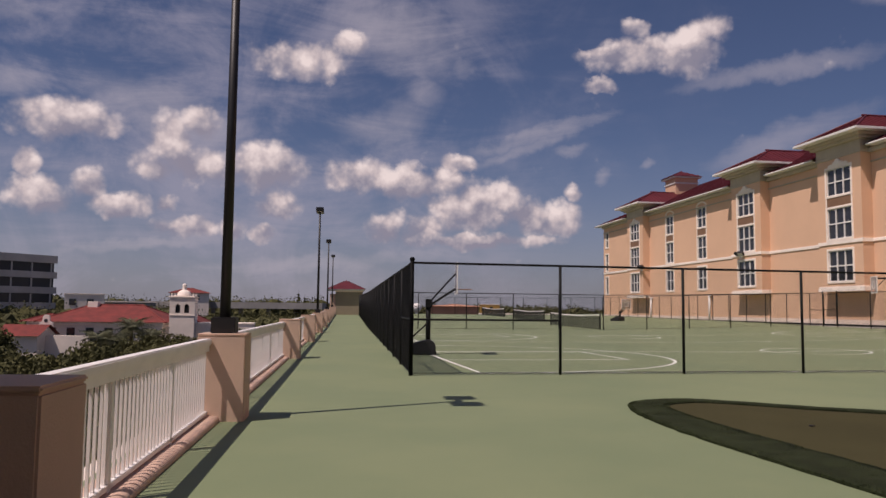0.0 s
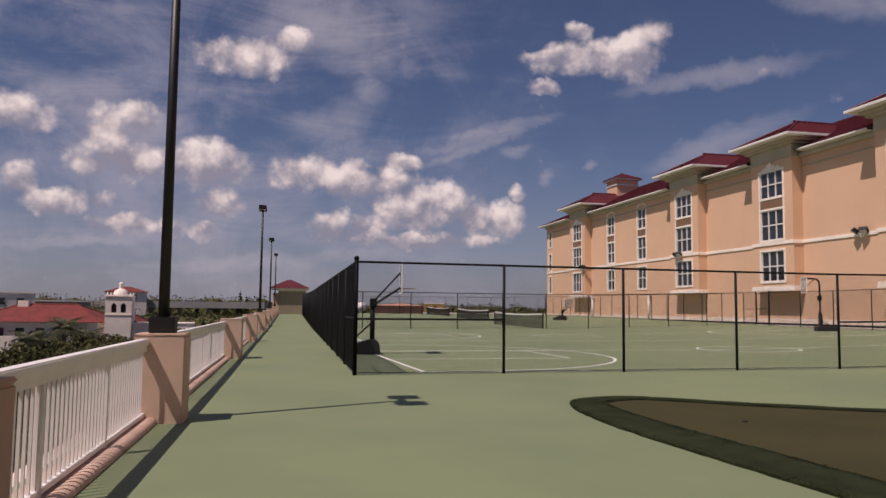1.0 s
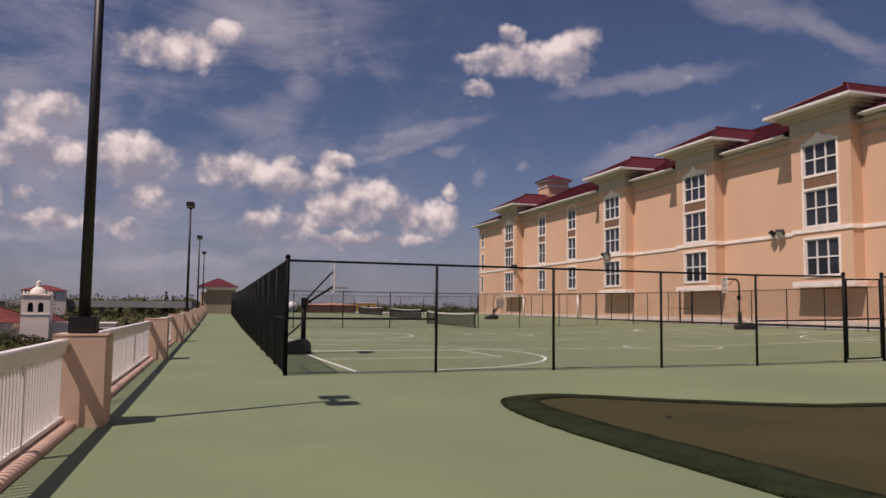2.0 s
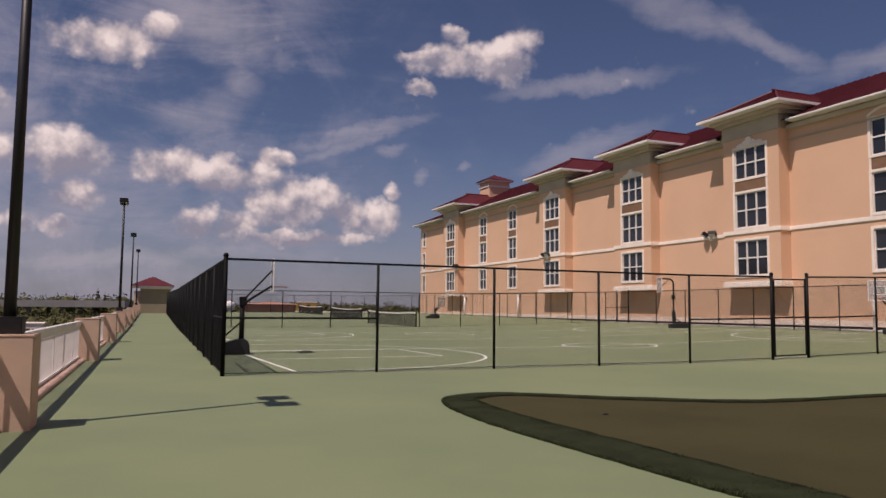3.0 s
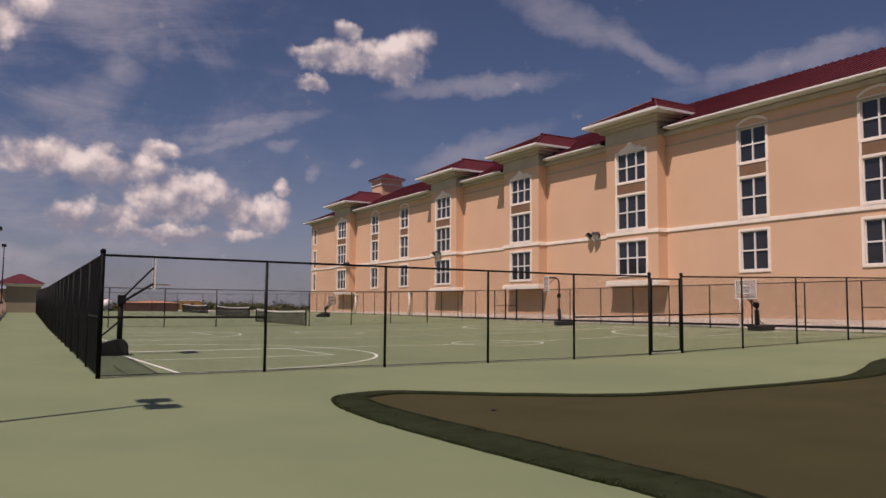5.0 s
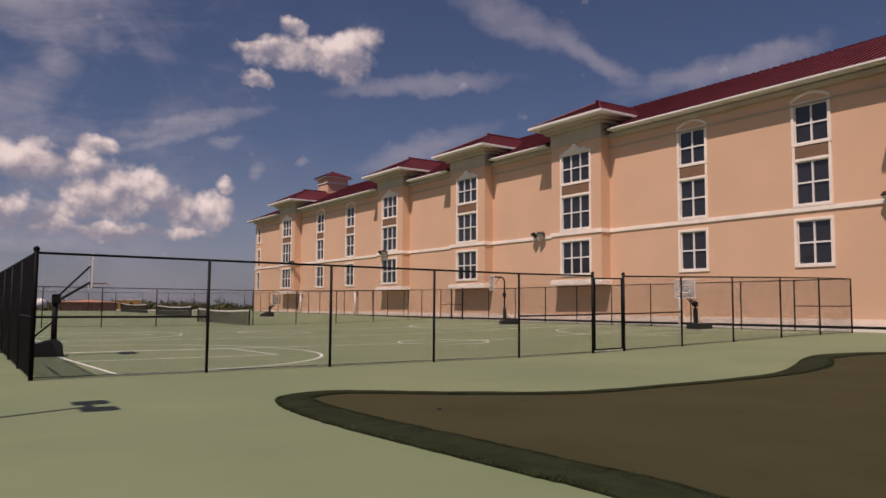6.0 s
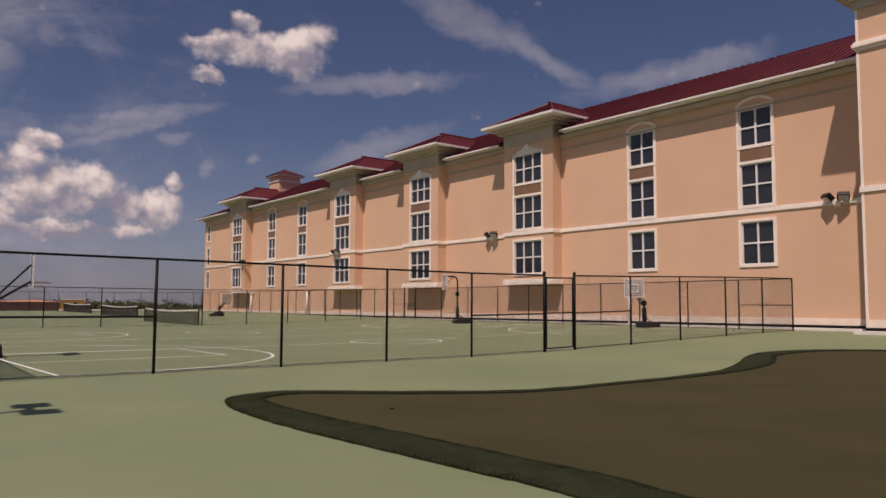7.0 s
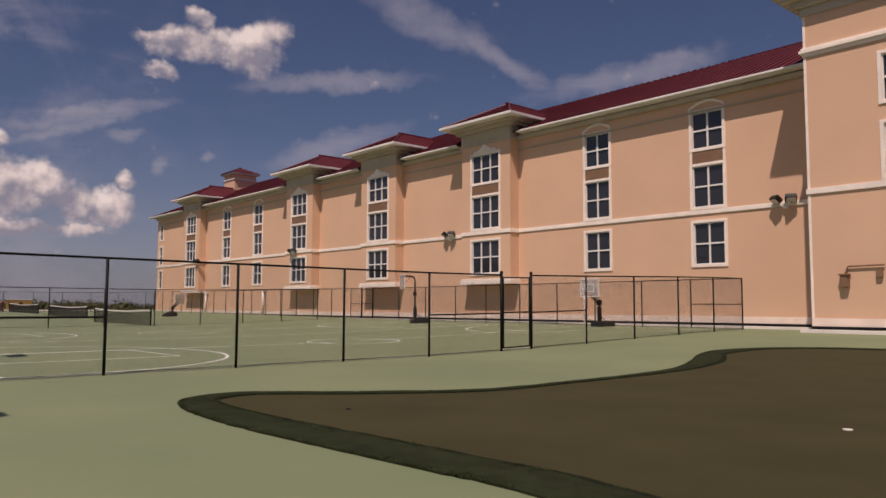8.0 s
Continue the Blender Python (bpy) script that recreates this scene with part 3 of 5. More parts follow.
def railing(a, b):
    """White railing between two piers: cap, rails, pickets and posts."""
    za, zb = [gz(*(RAIL @ Vector((s, 1.45, 0))).xy) for s in (a, b)]
    L = b - a - 0.56
    r = thing("railing", RAIL @ pose(a + 0.28, 1.68, (za + zb) / 2), "white painted metal picket railing between stucco piers", "railing", "railing sections")
    part("cap_rail", box(B(), 0, L, -0.055, 0.055, 0.93, 1.01, 0.012), M_WHITE, r)
    part("top_rail", box(B(), 0, L, -0.03, 0.03, 0.855, 0.929), M_WHITE, r)
    part("bottom_rail", box(B(), 0, L, -0.03, 0.03, 0.085, 0.13, 0.005), M_WHITE, r)
    n = max(2, round(L / 1.85))
    post = mesh_of("post", box(B(), -0.03, 0.03, -0.03, 0.03, 0.0, 0.86), M_WHITE)
    picket = mesh_of("picket", box(B(), -0.011, 0.011, -0.011, 0.011, 0.131, 0.854), M_WHITE)
    for i in range(1, n):
        ob = part("post", post, None, r)
        ob.location = (L * i / n, 0, 0)
    k = int(L / 0.118)
    for i in range(1, k):
        x = L * i / k
        ob = part("picket", picket, None, r)
        ob.location = (x, 0, 0)
    bm = B()       # low ledge with a rounded nose towards the walkway
    prof = [(0.2, 0.0), (0.2, 0.10), (-0.06, 0.10)] + [(-0.10 - 0.075 * math.sin(t), 0.045 + 0.06 * math.cos(t)) for t in [0.25 * j for j in range(0, 12)]] + [(-0.10, 0.0)]
    lo = [bm.verts.new((0.0, y, z - 0.03)) for y, z in prof]
    hi = [bm.verts.new((L, y, z - 0.03)) for y, z in prof]
    for j in range(len(prof)):
        q = (j + 1) % len(prof)
        bm.faces.new((lo[j], lo[q], hi[q], hi[j]))
    bm.faces.new(lo)
    bm.faces.new(hi)
    c = part("coping", bm, M_CURB, r, "rounded pinkish coping at the foot of the railing", smooth=False)
    return r


for s in PIERS:
    pier(s)
for a, b in zip(PIERS, PIERS[1:]):
    railing(a, b)
railing(-3.0, PIERS[0])


def pole_light(s, h):
    z = gz(*(RAIL @ Vector((s, 1.45, 0))).xy) + 1.07
    p = thing("pole_light", RAIL @ pose(s, 1.52, z), "tall dark bronze light pole with two shoebox heads", "light pole", "pole lights")
    part("base_box", box(B(), -0.15, 0.15, -0.15, 0.15, 0.0, 0.2, 0.01), M_BRONZE, p)
    bm = B()
    tube(bm, (0, 0, 0.2), (0, 0, h - 0.2), 0.068, 0.05, n=12)
    part("pole", bm, M_BRONZE, p, smooth=True)
    part("crossarm", box(B(), -0.45, 0.45, -0.04, 0.04, h - 0.3, h - 0.22), M_BRONZE, p)
    for q in (-1, 1):
        x0, x1 = sorted((q * 0.16, q * 0.62))
        head = part("lamp_head", box(B(), x0, x1, -0.2, 0.2, h - 0.22, h, 0.015), M_BRONZE, p)
        part("lens", box(B(), x0 + 0.04, x1 - 0.04, -0.16, 0.16, h - 0.235, h - 0.221), M_LENS, head)


for s, h in ((9.93, 5.7), (41.8, 5.7), (63.0, 5.7), (84.2, 5.7)):
    pole_light(s, h)

# ---------------------------------------------------------------- fences
FH = 2.41


def diamond_mesh(a, b, z0a, z0b, h, step, w):
    """Woven wire between two posts: two families of slanting three-sided wires, as one mesh."""
    a, b = Vector(a), Vector(b)
    L = (b.xy - a.xy).length
    d = (b.xy - a.xy) / L
    verts, faces = [], []

    def at(s, t, out):
        return (a.x + d.x * s + d.y * out, a.y + d.y * s - d.x * out, z0a + (z0b - z0a) * s / L + t)

    for k in (-1, 1):
        for i in range(int((L + h) / step) + 1):
            s0 = i * step - (h if k > 0 else 0)
            t0 = max(0.0, -s0 if k > 0 else s0 - L)
            t1 = min(h, L - s0 if k > 0 else s0)
            if t1 - t0 < 0.03:
                continue
            n = len(verts)
            for t in (t0, t1):
                s = s0 + k * t
                verts.extend((at(s - w * 1.2, t, -w), at(s + w * 1.2, t, -w), at(s, t, w)))
            faces.extend(((n, n + 1, n + 4, n + 3), (n + 1, n + 2, n + 5, n + 4), (n + 2, n, n + 3, n + 5)))
    me = bpy.data.meshes.new("wire_mesh")
    me.from_pydata(verts, [], faces)
    me.materials.append(M_BLACK)
    return me


def fence(name, posts, label, thick=(), mids=(), mesh_step=0.06, wire=0.0013, r=0.032, h=FH, gate=None, low=True):
    """A black chain-link fence through plan points."""
    f = thing(name, Matrix.Identity(4), label, "fence", "court fences")
    tops = []
    for i, (x, y) in enumerate(posts):
        z = gz(x, y)
        bm = B()
        rr = r * (1.45 if i in thick else 1)
        tube(bm, (x, y, z - 0.03), (x, y, z + h + (0.04 if i in thick else -0.02)), rr, n=10)
        if i in thick:
            bmesh.ops.create_uvsphere(bm, u_segments=8, v_segments=5, radius=rr * 1.25, matrix=Matrix.Translation((x, y, z + h + 0.05)))
        part("post", bm, M_BLACK, f, smooth=True)
        tops.append(Vector((x, y, z)))
    for i, (a, b) in enumerate(zip(tops, tops[1:])):
        if gate == i:
            continue
        up = Vector((0, 0, 1))
        part("top_rail", tube(B(), a + up * (h - 0.02), b + up * (h - 0.02), 0.024, n=8), M_BLACK, f)
        if i in mids:
            part("mid_rail", tube(B(), a + up * (h * 0.49), b + up * (h * 0.49), 0.022, n=8), M_BLACK, f)
        if low:
            part("bottom_wire", tube(B(), a + up * 0.05, b + up * 0.05, 0.007, n=5), M_BLACK, f)
        if mesh_step:
            me = diamond_mesh(a, b, a.z + 0.04, b.z + 0.04, h - 0.06, mesh_step, wire)
            ob = part("wire_mesh", me, None, f, "black chain-link wire")
            ob["kind"] = "stuff"
    return f


FC = Vector((-0.70, 16.15))
fdir = Vector((31.95, 6.30)).normalized()
FFC = FC + fdir * 32.23
front = [FC + fdir * u for u in (0, 3.32, 6.27, 9.31, 12.31, 15.4, 16.85, 19.9, 23.01, 26.34, 29.41, 32.23)]
fence("chain_link_fence", [tuple(p) for p in front], "black chain-link court fence with round posts", thick=(0, 5, 6), mids=(0, 4, 6), gate=5)


def gate_leaf(a, b):
    g = thing("gate", Matrix.Identity(4), "closed black chain-link gate in the court fence", "gate")
    a, b = (Vector((*p, gz(*p))) for p in (a, b))
    up = Vector((0, 0, 1))
    d = (b - a).normalized() * 0.09
    p, q = a + d + up * 0.1, b - d + up * 0.1
    part("stile", tube(B(), p, p + up * (FH - 0.2), 0.024), M_BLACK, g)
    part("stile", tube(B(), q, q + up * (FH - 0.2), 0.024), M_BLACK, g)
    for z in (0, 1.1, FH - 0.2):
        part("rail", tube(B(), p + up * z, q + up * z, 0.022), M_BLACK, g)
    part("wire_mesh", diamond_mesh(p, q, p.z, q.z, FH - 0.2, 0.06, 0.0013), None, g)
    part("latch", box(B(), q.x - 0.05, q.x + 0.03, q.y - 0.06, q.y - 0.02, q.z + 1.0, q.z + 1.14, 0.01), M_BLACK, g)


gate_leaf(front[5], front[6])
side = Vector((-math.sin(radians(7.25)), math.cos(radians(7.25))))
fence("chain_link_fence", [tuple(FC + side * (3.05 * i)) for i in range(0, 26)], "long black chain-link fence along the walkway", thick=(0,), mids=(0,), mesh_step=0.06, wire=0.0034)
FARL = FC + side * 33.2
along_hotel = (Vector((26.9, 55.0)) - FFC).normalized()
FARR = FFC + along_hotel * 33.65
n = 10
fence("chain_link_fence", [tuple(FARL.lerp(FARR, i / n)) for i in range(n + 1)], "black chain-link fence between the ball court and tennis court", mesh_step=0.12, wire=0.0013)
back_row = [FFC + along_hotel * u for u in (0, 2.7, 5.6, 8.7, 11.5, 14.55, 17.6, 20.65, 23.9, 27.1, 30.5, 32.08, 33.65)]
fence("chain_link_fence", [tuple(p) for p in back_row], "black chain-link court fence along the hotel", thick=(10, 11), mids=(0, 11), gate=10, mesh_step=0.06, wire=0.0017)
gate_leaf(back_row[10], back_row[11])

# ---------------------------------------------------------------- court lines


def ribbon(name, pts, w, label, closed=False):
    """A painted line on the deck through plan points."""
    bm = B()
    rows = []
    n = len(pts)
    for i, p in enumerate(pts):
        p = Vector(p)
        a = Vector(pts[i - 1]) if (i or closed) else p
        b = Vector(pts[(i + 1) % n]) if (i < n - 1 or closed) else p
        t = (b - a).normalized()
        o = Vector((-t.y, t.x)) * w / 2
        rows.append([bm.verts.new((*(q), gz(*q) + 0.006)) for q in (p + o, p - o)])
    for a, b in zip(rows, rows[1:] + (rows[:1] if closed else [])):
        bm.faces.new((a[0], a[1], b[1], b[0]))
    return tagged(part(name, bm, M_LINE), label, "court line", "court lines", "structure")


def seg(a, b):
    a, b = Vector(a), Vector(b)
    n = max(2, int((b - a).length))
    return [tuple(a.lerp(b, i / n)) for i in range(n + 1)]


CX, CY = fdir, Vector((-fdir.y, fdir.x))       # across the courts from the walkway, and along them


def half_court(hoop, face, near, far, corner=True):
    """Lines before one hoop: three-point arc, lane, circle. hoop: plan point under the ring; face: +1 or -1 along CX."""
    h = Vector(hoop)
    f = CX * face
    R = 5.85
    arc = []
    for i in range(41):
        a = -math.pi / 2 + math.pi * i / 40
        arc.append(tuple(h + f * (R * math.cos(a)) + CY * (R * math.sin(a))))
    arc = [tuple(h - f * 1.2 - CY * R)] + arc + [tuple(h - f * 1.2 + CY * R)]
    ribbon("three_point_line", arc, 0.085, "white painted three-point arc on the green deck")
    for s in (-1, 1):
        ribbon("lane_line", seg(h - f * 1.2 + CY * s * 1.83, h + f * 4.2 + CY * s * 1.83), 0.08, "white painted lane line on the green deck")
    ribbon("free_throw_line", seg(h + f * 4.2 - CY * 1.83, h + f * 4.2 + CY * 1.83), 0.08, "white painted free-throw line on the green deck")
    ribbon("baseline", seg(h - f * 1.2 + CY * near, h - f * 1.2 + CY * far), 0.085, "white painted baseline on the green deck")


HOOP_A = Vector((0.85, 23.0))
half_court(HOOP_A, 1, -6.0, 7.6)
ribbon("sideline", seg((0.62, 16.85), (0.62 + 29.2 * CX.x, 16.85 + 29.2 * CX.y)), 0.085, "white painted sideline on the green deck")
HOOP_B, HOOP_C = Vector((27.3, 29.6)), Vector((24.6, 42.3))
HOOP_D = Vector((-1.2, 38.8))
half_court(HOOP_B, -1, -6.5, 6.5)
half_court(HOOP_C, -1, -6.5, 6.5)
half_court(HOOP_D, 1, -6.5, 6.5)
for s in (7.9, 15.0, 23.0):
    a = Vector((0.62, 16.85)) + CY * s
    ribbon("sideline", seg(a, a + CX * 29), 0.085, "white painted sideline on the green deck")
for at in ((13.3, 27.4), (9.4, 39.7)):
    ring = [tuple(Vector(at) + Vector((math.cos(t), math.sin(t))) * 1.8) for t in [2 * math.pi * i / 36 for i in range(36)]]
    ribbon("centre_circle", ring, 0.08, "white painted centre circle on the green deck", closed=True)

# ---------------------------------------------------------------- putting green


def smooth_loop(pts, k=8):
    out = []
    n = len(pts)
    P = [Vector(p) for p in pts]
    for i in range(n):
        a, b, c, d = P[i - 1], P[i], P[(i + 1) % n], P[(i + 2) % n]
        for j in range(k):
            t = j / k
            out.append(0.5 * ((2 * b) + (c - a) * t + (2 * a - 5 * b + 4 * c - d) * t * t + (3 * b - a - 3 * c + d) * t ** 3))
    return out


GREEN_OUT = [(3.68, 4.4), (3.46, 5.6), (3.12, 7.2), (2.82, 8.7), (2.68, 9.9), (2.66, 10.8), (2.82, 11.55), (3.3, 12.02), (4.1, 12.08), (5.7, 11.2), (7.7, 10.55), (10.2, 10.95),
             (12.5, 11.4), (13.9, 11.85), (15.7, 12.9), (17.5, 14.1), (19.2, 14.75), (20.9, 14.2), (22.2, 12.3), (22.6, 8.0), (19.0, 1.0), (12.0, -4.0), (6.0, -4.5), (3.9, 0.0)]
GREEN_IN = [(4.38, 4.4), (4.18, 5.6), (3.88, 7.2), (3.56, 8.7), (3.36, 9.9), (3.28, 10.8), (3.32, 11.3), (3.6, 11.62), (4.15, 11.7), (5.6, 10.92), (7.55, 10.28), (9.9, 10.65),
            (12.4, 11.05), (14.2, 11.45), (15.9, 12.1), (17.2, 12.95), (18.3, 13.7), (20.5, 13.85), (21.9, 12.1), (22.2, 8.0), (18.8, 1.2), (12.0, -3.6), (6.3, -4.1), (4.5, 0.0)]


def putting_green():
    lo, li = smooth_loop(GREEN_OUT), smooth_loop(GREEN_IN)
    mid = [a.lerp(b, 0.84) for a, b in zip(lo, li)]
    th = thing("putting_green", Matrix.Identity(4), "brown putting green with a dark green turf fringe on the deck", "putting green")

    def band(name, rows, mat, label):
        bm = B()
        vs = [[bm.verts.new((p.x, p.y, gz(p.x, p.y) + z + (random.uniform(-0.006, 0.006) if z > 0.01 else 0))) for p in ring] for ring, z in rows]
        n = len(lo)
        for a, b in zip(vs, vs[1:]):
            for i in range(n):
                j = (i + 1) % n
                bm.faces.new((a[i], a[j], b[j], b[i]))
        return part(name, bm, mat, th, label)

    wob = [p + Vector((noise.noise((i * 0.9, 0, 0)), noise.noise((0, i * 0.9, 0)))) * 0.03 for i, p in enumerate(lo)]
    band("fringe", [(wob, -0.01), (wob, 0.028), ([a.lerp(b, 0.15) for a, b in zip(lo, li)], 0.045), (mid, 0.04), (mid, -0.005)], M_FRINGE, "dark green long-pile fringe")
    band("fringe", [(mid, 0.0), (mid, 0.036), (li, 0.03), (li, 0.0)], M_FRINGE2, "darker inner band of the fringe")
    bm = B()
    c = Vector((12.0, 6.0))
    n = len(li)
    rings = []
    for k in range(9):
        rings.append([bm.verts.new((*(q := p.lerp(c, k / 9)), gz(*q) + 0.018)) for p in li])
    for a, b in zip(rings, rings[1:]):
        for i in range(n):
            j = (i + 1) % n
            bm.faces.new((a[i], a[j], b[j], b[i]))
    bm.faces.new(rings[-1])
    part("putting_surface", bm, M_TURF, th, "short brown turf")
    # blades of the long pile
    rng = np.random.default_rng(21)
    verts, faces = [], []
    for _ in range(60000):
        i = int(rng.integers(0, n))
        if lo[i].y < 3.0:
            continue
        f, u = rng.uniform(), rng.uniform(-0.02, 0.97)
        p = lo[i].lerp(lo[(i + 1) % n], f).lerp(li[i].lerp(li[(i + 1) % n], f), u)
        z = gz(p.x, p.y) + 0.02
        a = rng.uniform(0, 6.283)
        hgt, lean = rng.uniform(0.018, 0.034), rng.uniform(0.0, 0.03)
        w = 0.006
        b = rng.uniform(0, 6.283)
        k = len(verts)
        verts += [(p.x - w * math.cos(a), p.y - w * math.sin(a), z), (p.x + w * math.cos(a), p.y + w * math.sin(a), z), (p.x + lean * math.cos(b), p.y + lean * math.sin(b), z + hgt)]
        faces.append((k, k + 1, k + 2))
    me = bpy.data.meshes.new("turf_pile")
    me.from_pydata(verts, [], faces)
    me.materials.append(M_BLADE)
    part("turf_pile", me, None, th, "ragged green pile of the fringe")["kind"] = "stuff"


M_BLADE = material("green_turf_blades", (0.036, 0.047, 0.020), 0.9, var=0.4, scale=3.0, fine=60, spec=0.1, tint=(0.066, 0.082, 0.036))
M_FRINGE2 = material("deep_green_fringe_turf", (0.017, 0.022, 0.011), 0.95, var=0.25, scale=3.0, fine=140, bump=0.8, spec=0.1)
putting_green()

bm = B()
for a, b in ((0.0, 0.03), (0.008, 0.036)):
    bmesh.ops.create_cone(bm, cap_ends=True, segments=18, radius1=b, radius2=b * 0.97, depth=0.008, matrix=Matrix.Translation((4.54, 9.48, 0.021 + a)))
tagged(part("cup_cover", bm, M_PLASTIC), "small dark cup cover in the brown turf", "cup cover")
marker = tagged(part("ball_marker", tube(B(), (8.67, 4.93, 0.018), (8.67, 4.93, 0.03), 0.055, n=18), M_WHITE), "small white plastic marker lying on the brown turf", "marker")

# ---------------------------------------------------------------- basketball stands


def basketball_stand(at, turn, rim=2.05, label="", k=1.0, boxy=False, neck=False):
    """A portable stand; local +x is the way it faces, the origin lies below the pole."""
    x, y = at
    t = thing("basketball_stand", pose(x, y, gz(x, y), 0, 0, turn) @ Matrix.Diagonal((k, k, k, 1)), label, "basketball hoop", "basketball stands")
    bm = B()
    prof = [(-1.0, 0.0), (0.22, 0.0), (0.24, 0.3), (0.1, 0.46), (-0.1, 0.44), (-1.0, 0.17)] if not boxy else [(-0.9, 0.02), (0.25, 0.02), (0.25, 0.27), (-0.9, 0.3)]
    lo = [bm.verts.new((px, -0.4, pz)) for px, pz in prof]
    hi = [bm.verts.new((px, 0.4, pz)) for px, pz in prof]
    bm.faces.new(lo)
    bm.faces.new(hi)
    for i in range(len(prof)):
        j = (i + 1) % len(prof)
        bm.faces.new((lo[i], lo[j], hi[j], hi[i]))
    bmesh.ops.bevel(bm, geom=list(bm.edges), offset=0.035, segments=2, affect="EDGES")
    base = part("base_tank", bm, M_PLASTIC, t, "black plastic water tank base")
    for s in (-1, 1):
        part("wheel", tube(B(), (0.2, s * 0.36, 0.06), (0.2, s * 0.3, 0.06), 0.06, n=12), M_PLASTIC, base)
    top = rim - 0.45
    bm = B()
    tube(bm, (0, 0, 0.3), (0, 0, top), 0.075 if not boxy else 0.05, n=12)
    part("pole", bm, M_BLACK, t, smooth=True)
    if boxy:
        part("pole_pad", tube(B(), (-0.02, 0, 0.32), (0, 0, 1.05), 0.12, n=12), M_PLASTIC, t, "black padding round the pole")
    part("brace", tube(B(), (-0.85, 0, 0.18), (-0.02, 0, 0.95 if not boxy else 0.6), 0.025), M_BLACK, t)
    part("pole_head", box(B(), -0.09, 0.12, -0.11, 0.11, top - 0.12, top + 0.14, 0.015), M_BLACK, t)
    if neck:      # the pole bends over at its head instead of carrying arms
        bm = B()
        bend = [(0, top)] + [(0.32 - 0.32 * math.cos(a), rim + 0.38 + 0.32 * math.sin(a)) for a in [math.pi / 2 * i / 6 for i in range(7)]] + [(0.83, rim + 0.70)]
        for (xa, za), (xb, zb) in zip(bend, bend[1:]):
            tube(bm, (xa, 0, za), (xb, 0, zb), 0.05, n=10)
        part("gooseneck", bm, M_BLACK, t, "bent black steel neck", smooth=True)
        part("board_brace", tube(B(), (0.3, 0, rim + 0.66), (0.83, 0, rim + 0.1), 0.022), M_BLACK, t)
    for s in () if neck else (-0.09, 0.09):
        part("upper_arm", tube(B(), (0.06, s, top + 0.08), (0.83, s, rim + 0.48), 0.026), M_BLACK, t)
        part("lower_arm", tube(B(), (0.06, s, top - 0.04), (0.83, s, rim + 0.02), 0.034), M_BLACK, t)
    board = part("backboard", box(B(), 0.84, 0.87, -0.58, 0.58, rim - 0.12, rim + 0.78, 0.008), M_BOARD, t, "clear acrylic backboard")
    bm = B()
    for a, b, c, d in ((-0.6, 0.6, rim - 0.15, rim - 0.11), (-0.6, 0.6, rim + 0.77, rim + 0.81), (-0.6, -0.56, rim - 0.11, rim + 0.77), (0.56, 0.6, rim - 0.11, rim + 0.77)):
        box(bm, 0.836, 0.874, a, b, c, d)
    part("board_frame", bm, M_WHITE, board, "white board edge")
    bm = B()
    for a, b, c, d in ((-0.29, 0.29, rim + 0.12, rim + 0.15), (-0.29, 0.29, rim + 0.5, rim + 0.53), (-0.29, -0.26, rim + 0.15, rim + 0.5), (0.26, 0.29, rim + 0.15, rim + 0.5)):
        box(bm, 0.872, 0.878, a, b, c, d)
    part("target_square", bm, M_WHITE, board, "white target square")
    bm = B()
    pts = [(1.10 + 0.225 * math.cos(a), 0.225 * math.sin(a)) for a in [2 * math.pi * i / 20 for i in range(20)]]
    for i in range(20):
        tube(bm, (*pts[i], rim), (*pts[(i + 1) % 20], rim), 0.011, n=6)
    tube(bm, (0.87, 0, rim), (0.9, 0, rim), 0.06, n=8)
    part("rim", bm, M_ORANGE, t, "orange steel rim")
    return t


face_deg = math.degrees(math.atan2(CX.y, CX.x))
basketball_stand((-0.5, 23.4), face_deg - 9, 2.0, "portable basketball stand with a black wedge base and clear board")
basketball_stand((28.7, 29.5), face_deg + 180, 1.72, "portable basketball stand with a flat black tank base", boxy=True)
basketball_stand((25.0, 42.5), 165, 2.35, "portable basketball stand with a padded black gooseneck pole", boxy=True, neck=True)
basketball_stand((17.2, 74.5), face_deg - 70, 1.3, "portable basketball stand on the far tennis deck")

# ---------------------------------------------------------------- tennis nets


def tennis_net(a, b):
    a, b = (Vector((*p, gz(*p))) for p in (a, b))
    t = thing("tennis_net", Matrix.Identity(4), "dark tennis net with a white headband between green posts", "tennis net", "tennis nets")
    up = Vector((0, 0, 1))
    for p in (a, b):
        part("post", tube(B(), p, p + up * 1.1, 0.05, n=10), M_BLACK, t)
    n = 16
    for lo, hi, mat, name in ((0.98, 1.06, M_WHITE, "headband"),):
        bm = B()
        for i in range(n):
            u, v = i / n, (i + 1) / n
            sag = lambda q: -0.13 * math.sin(math.pi * q)
            p, q = a.lerp(b, u), a.lerp(b, v)
            tube(bm, p + up * (1.02 + sag(u)), q + up * (1.02 + sag(v)), 0.04, n=6)
        part(name, bm, mat, t)
    me = diamond_mesh(a, b, a.z + 0.02, b.z + 0.02, 0.9, 0.06, 0.005)
    me.materials[0] = M_NET
    part("netting", me, None, t)["kind"] = "stuff"


tennis_net((10.8, 52.8), (8.6, 61.4))
tennis_net((9.6, 73.0), (7.6, 84.0))
tennis_net((7.4, 93.0), (5.2, 104.0))
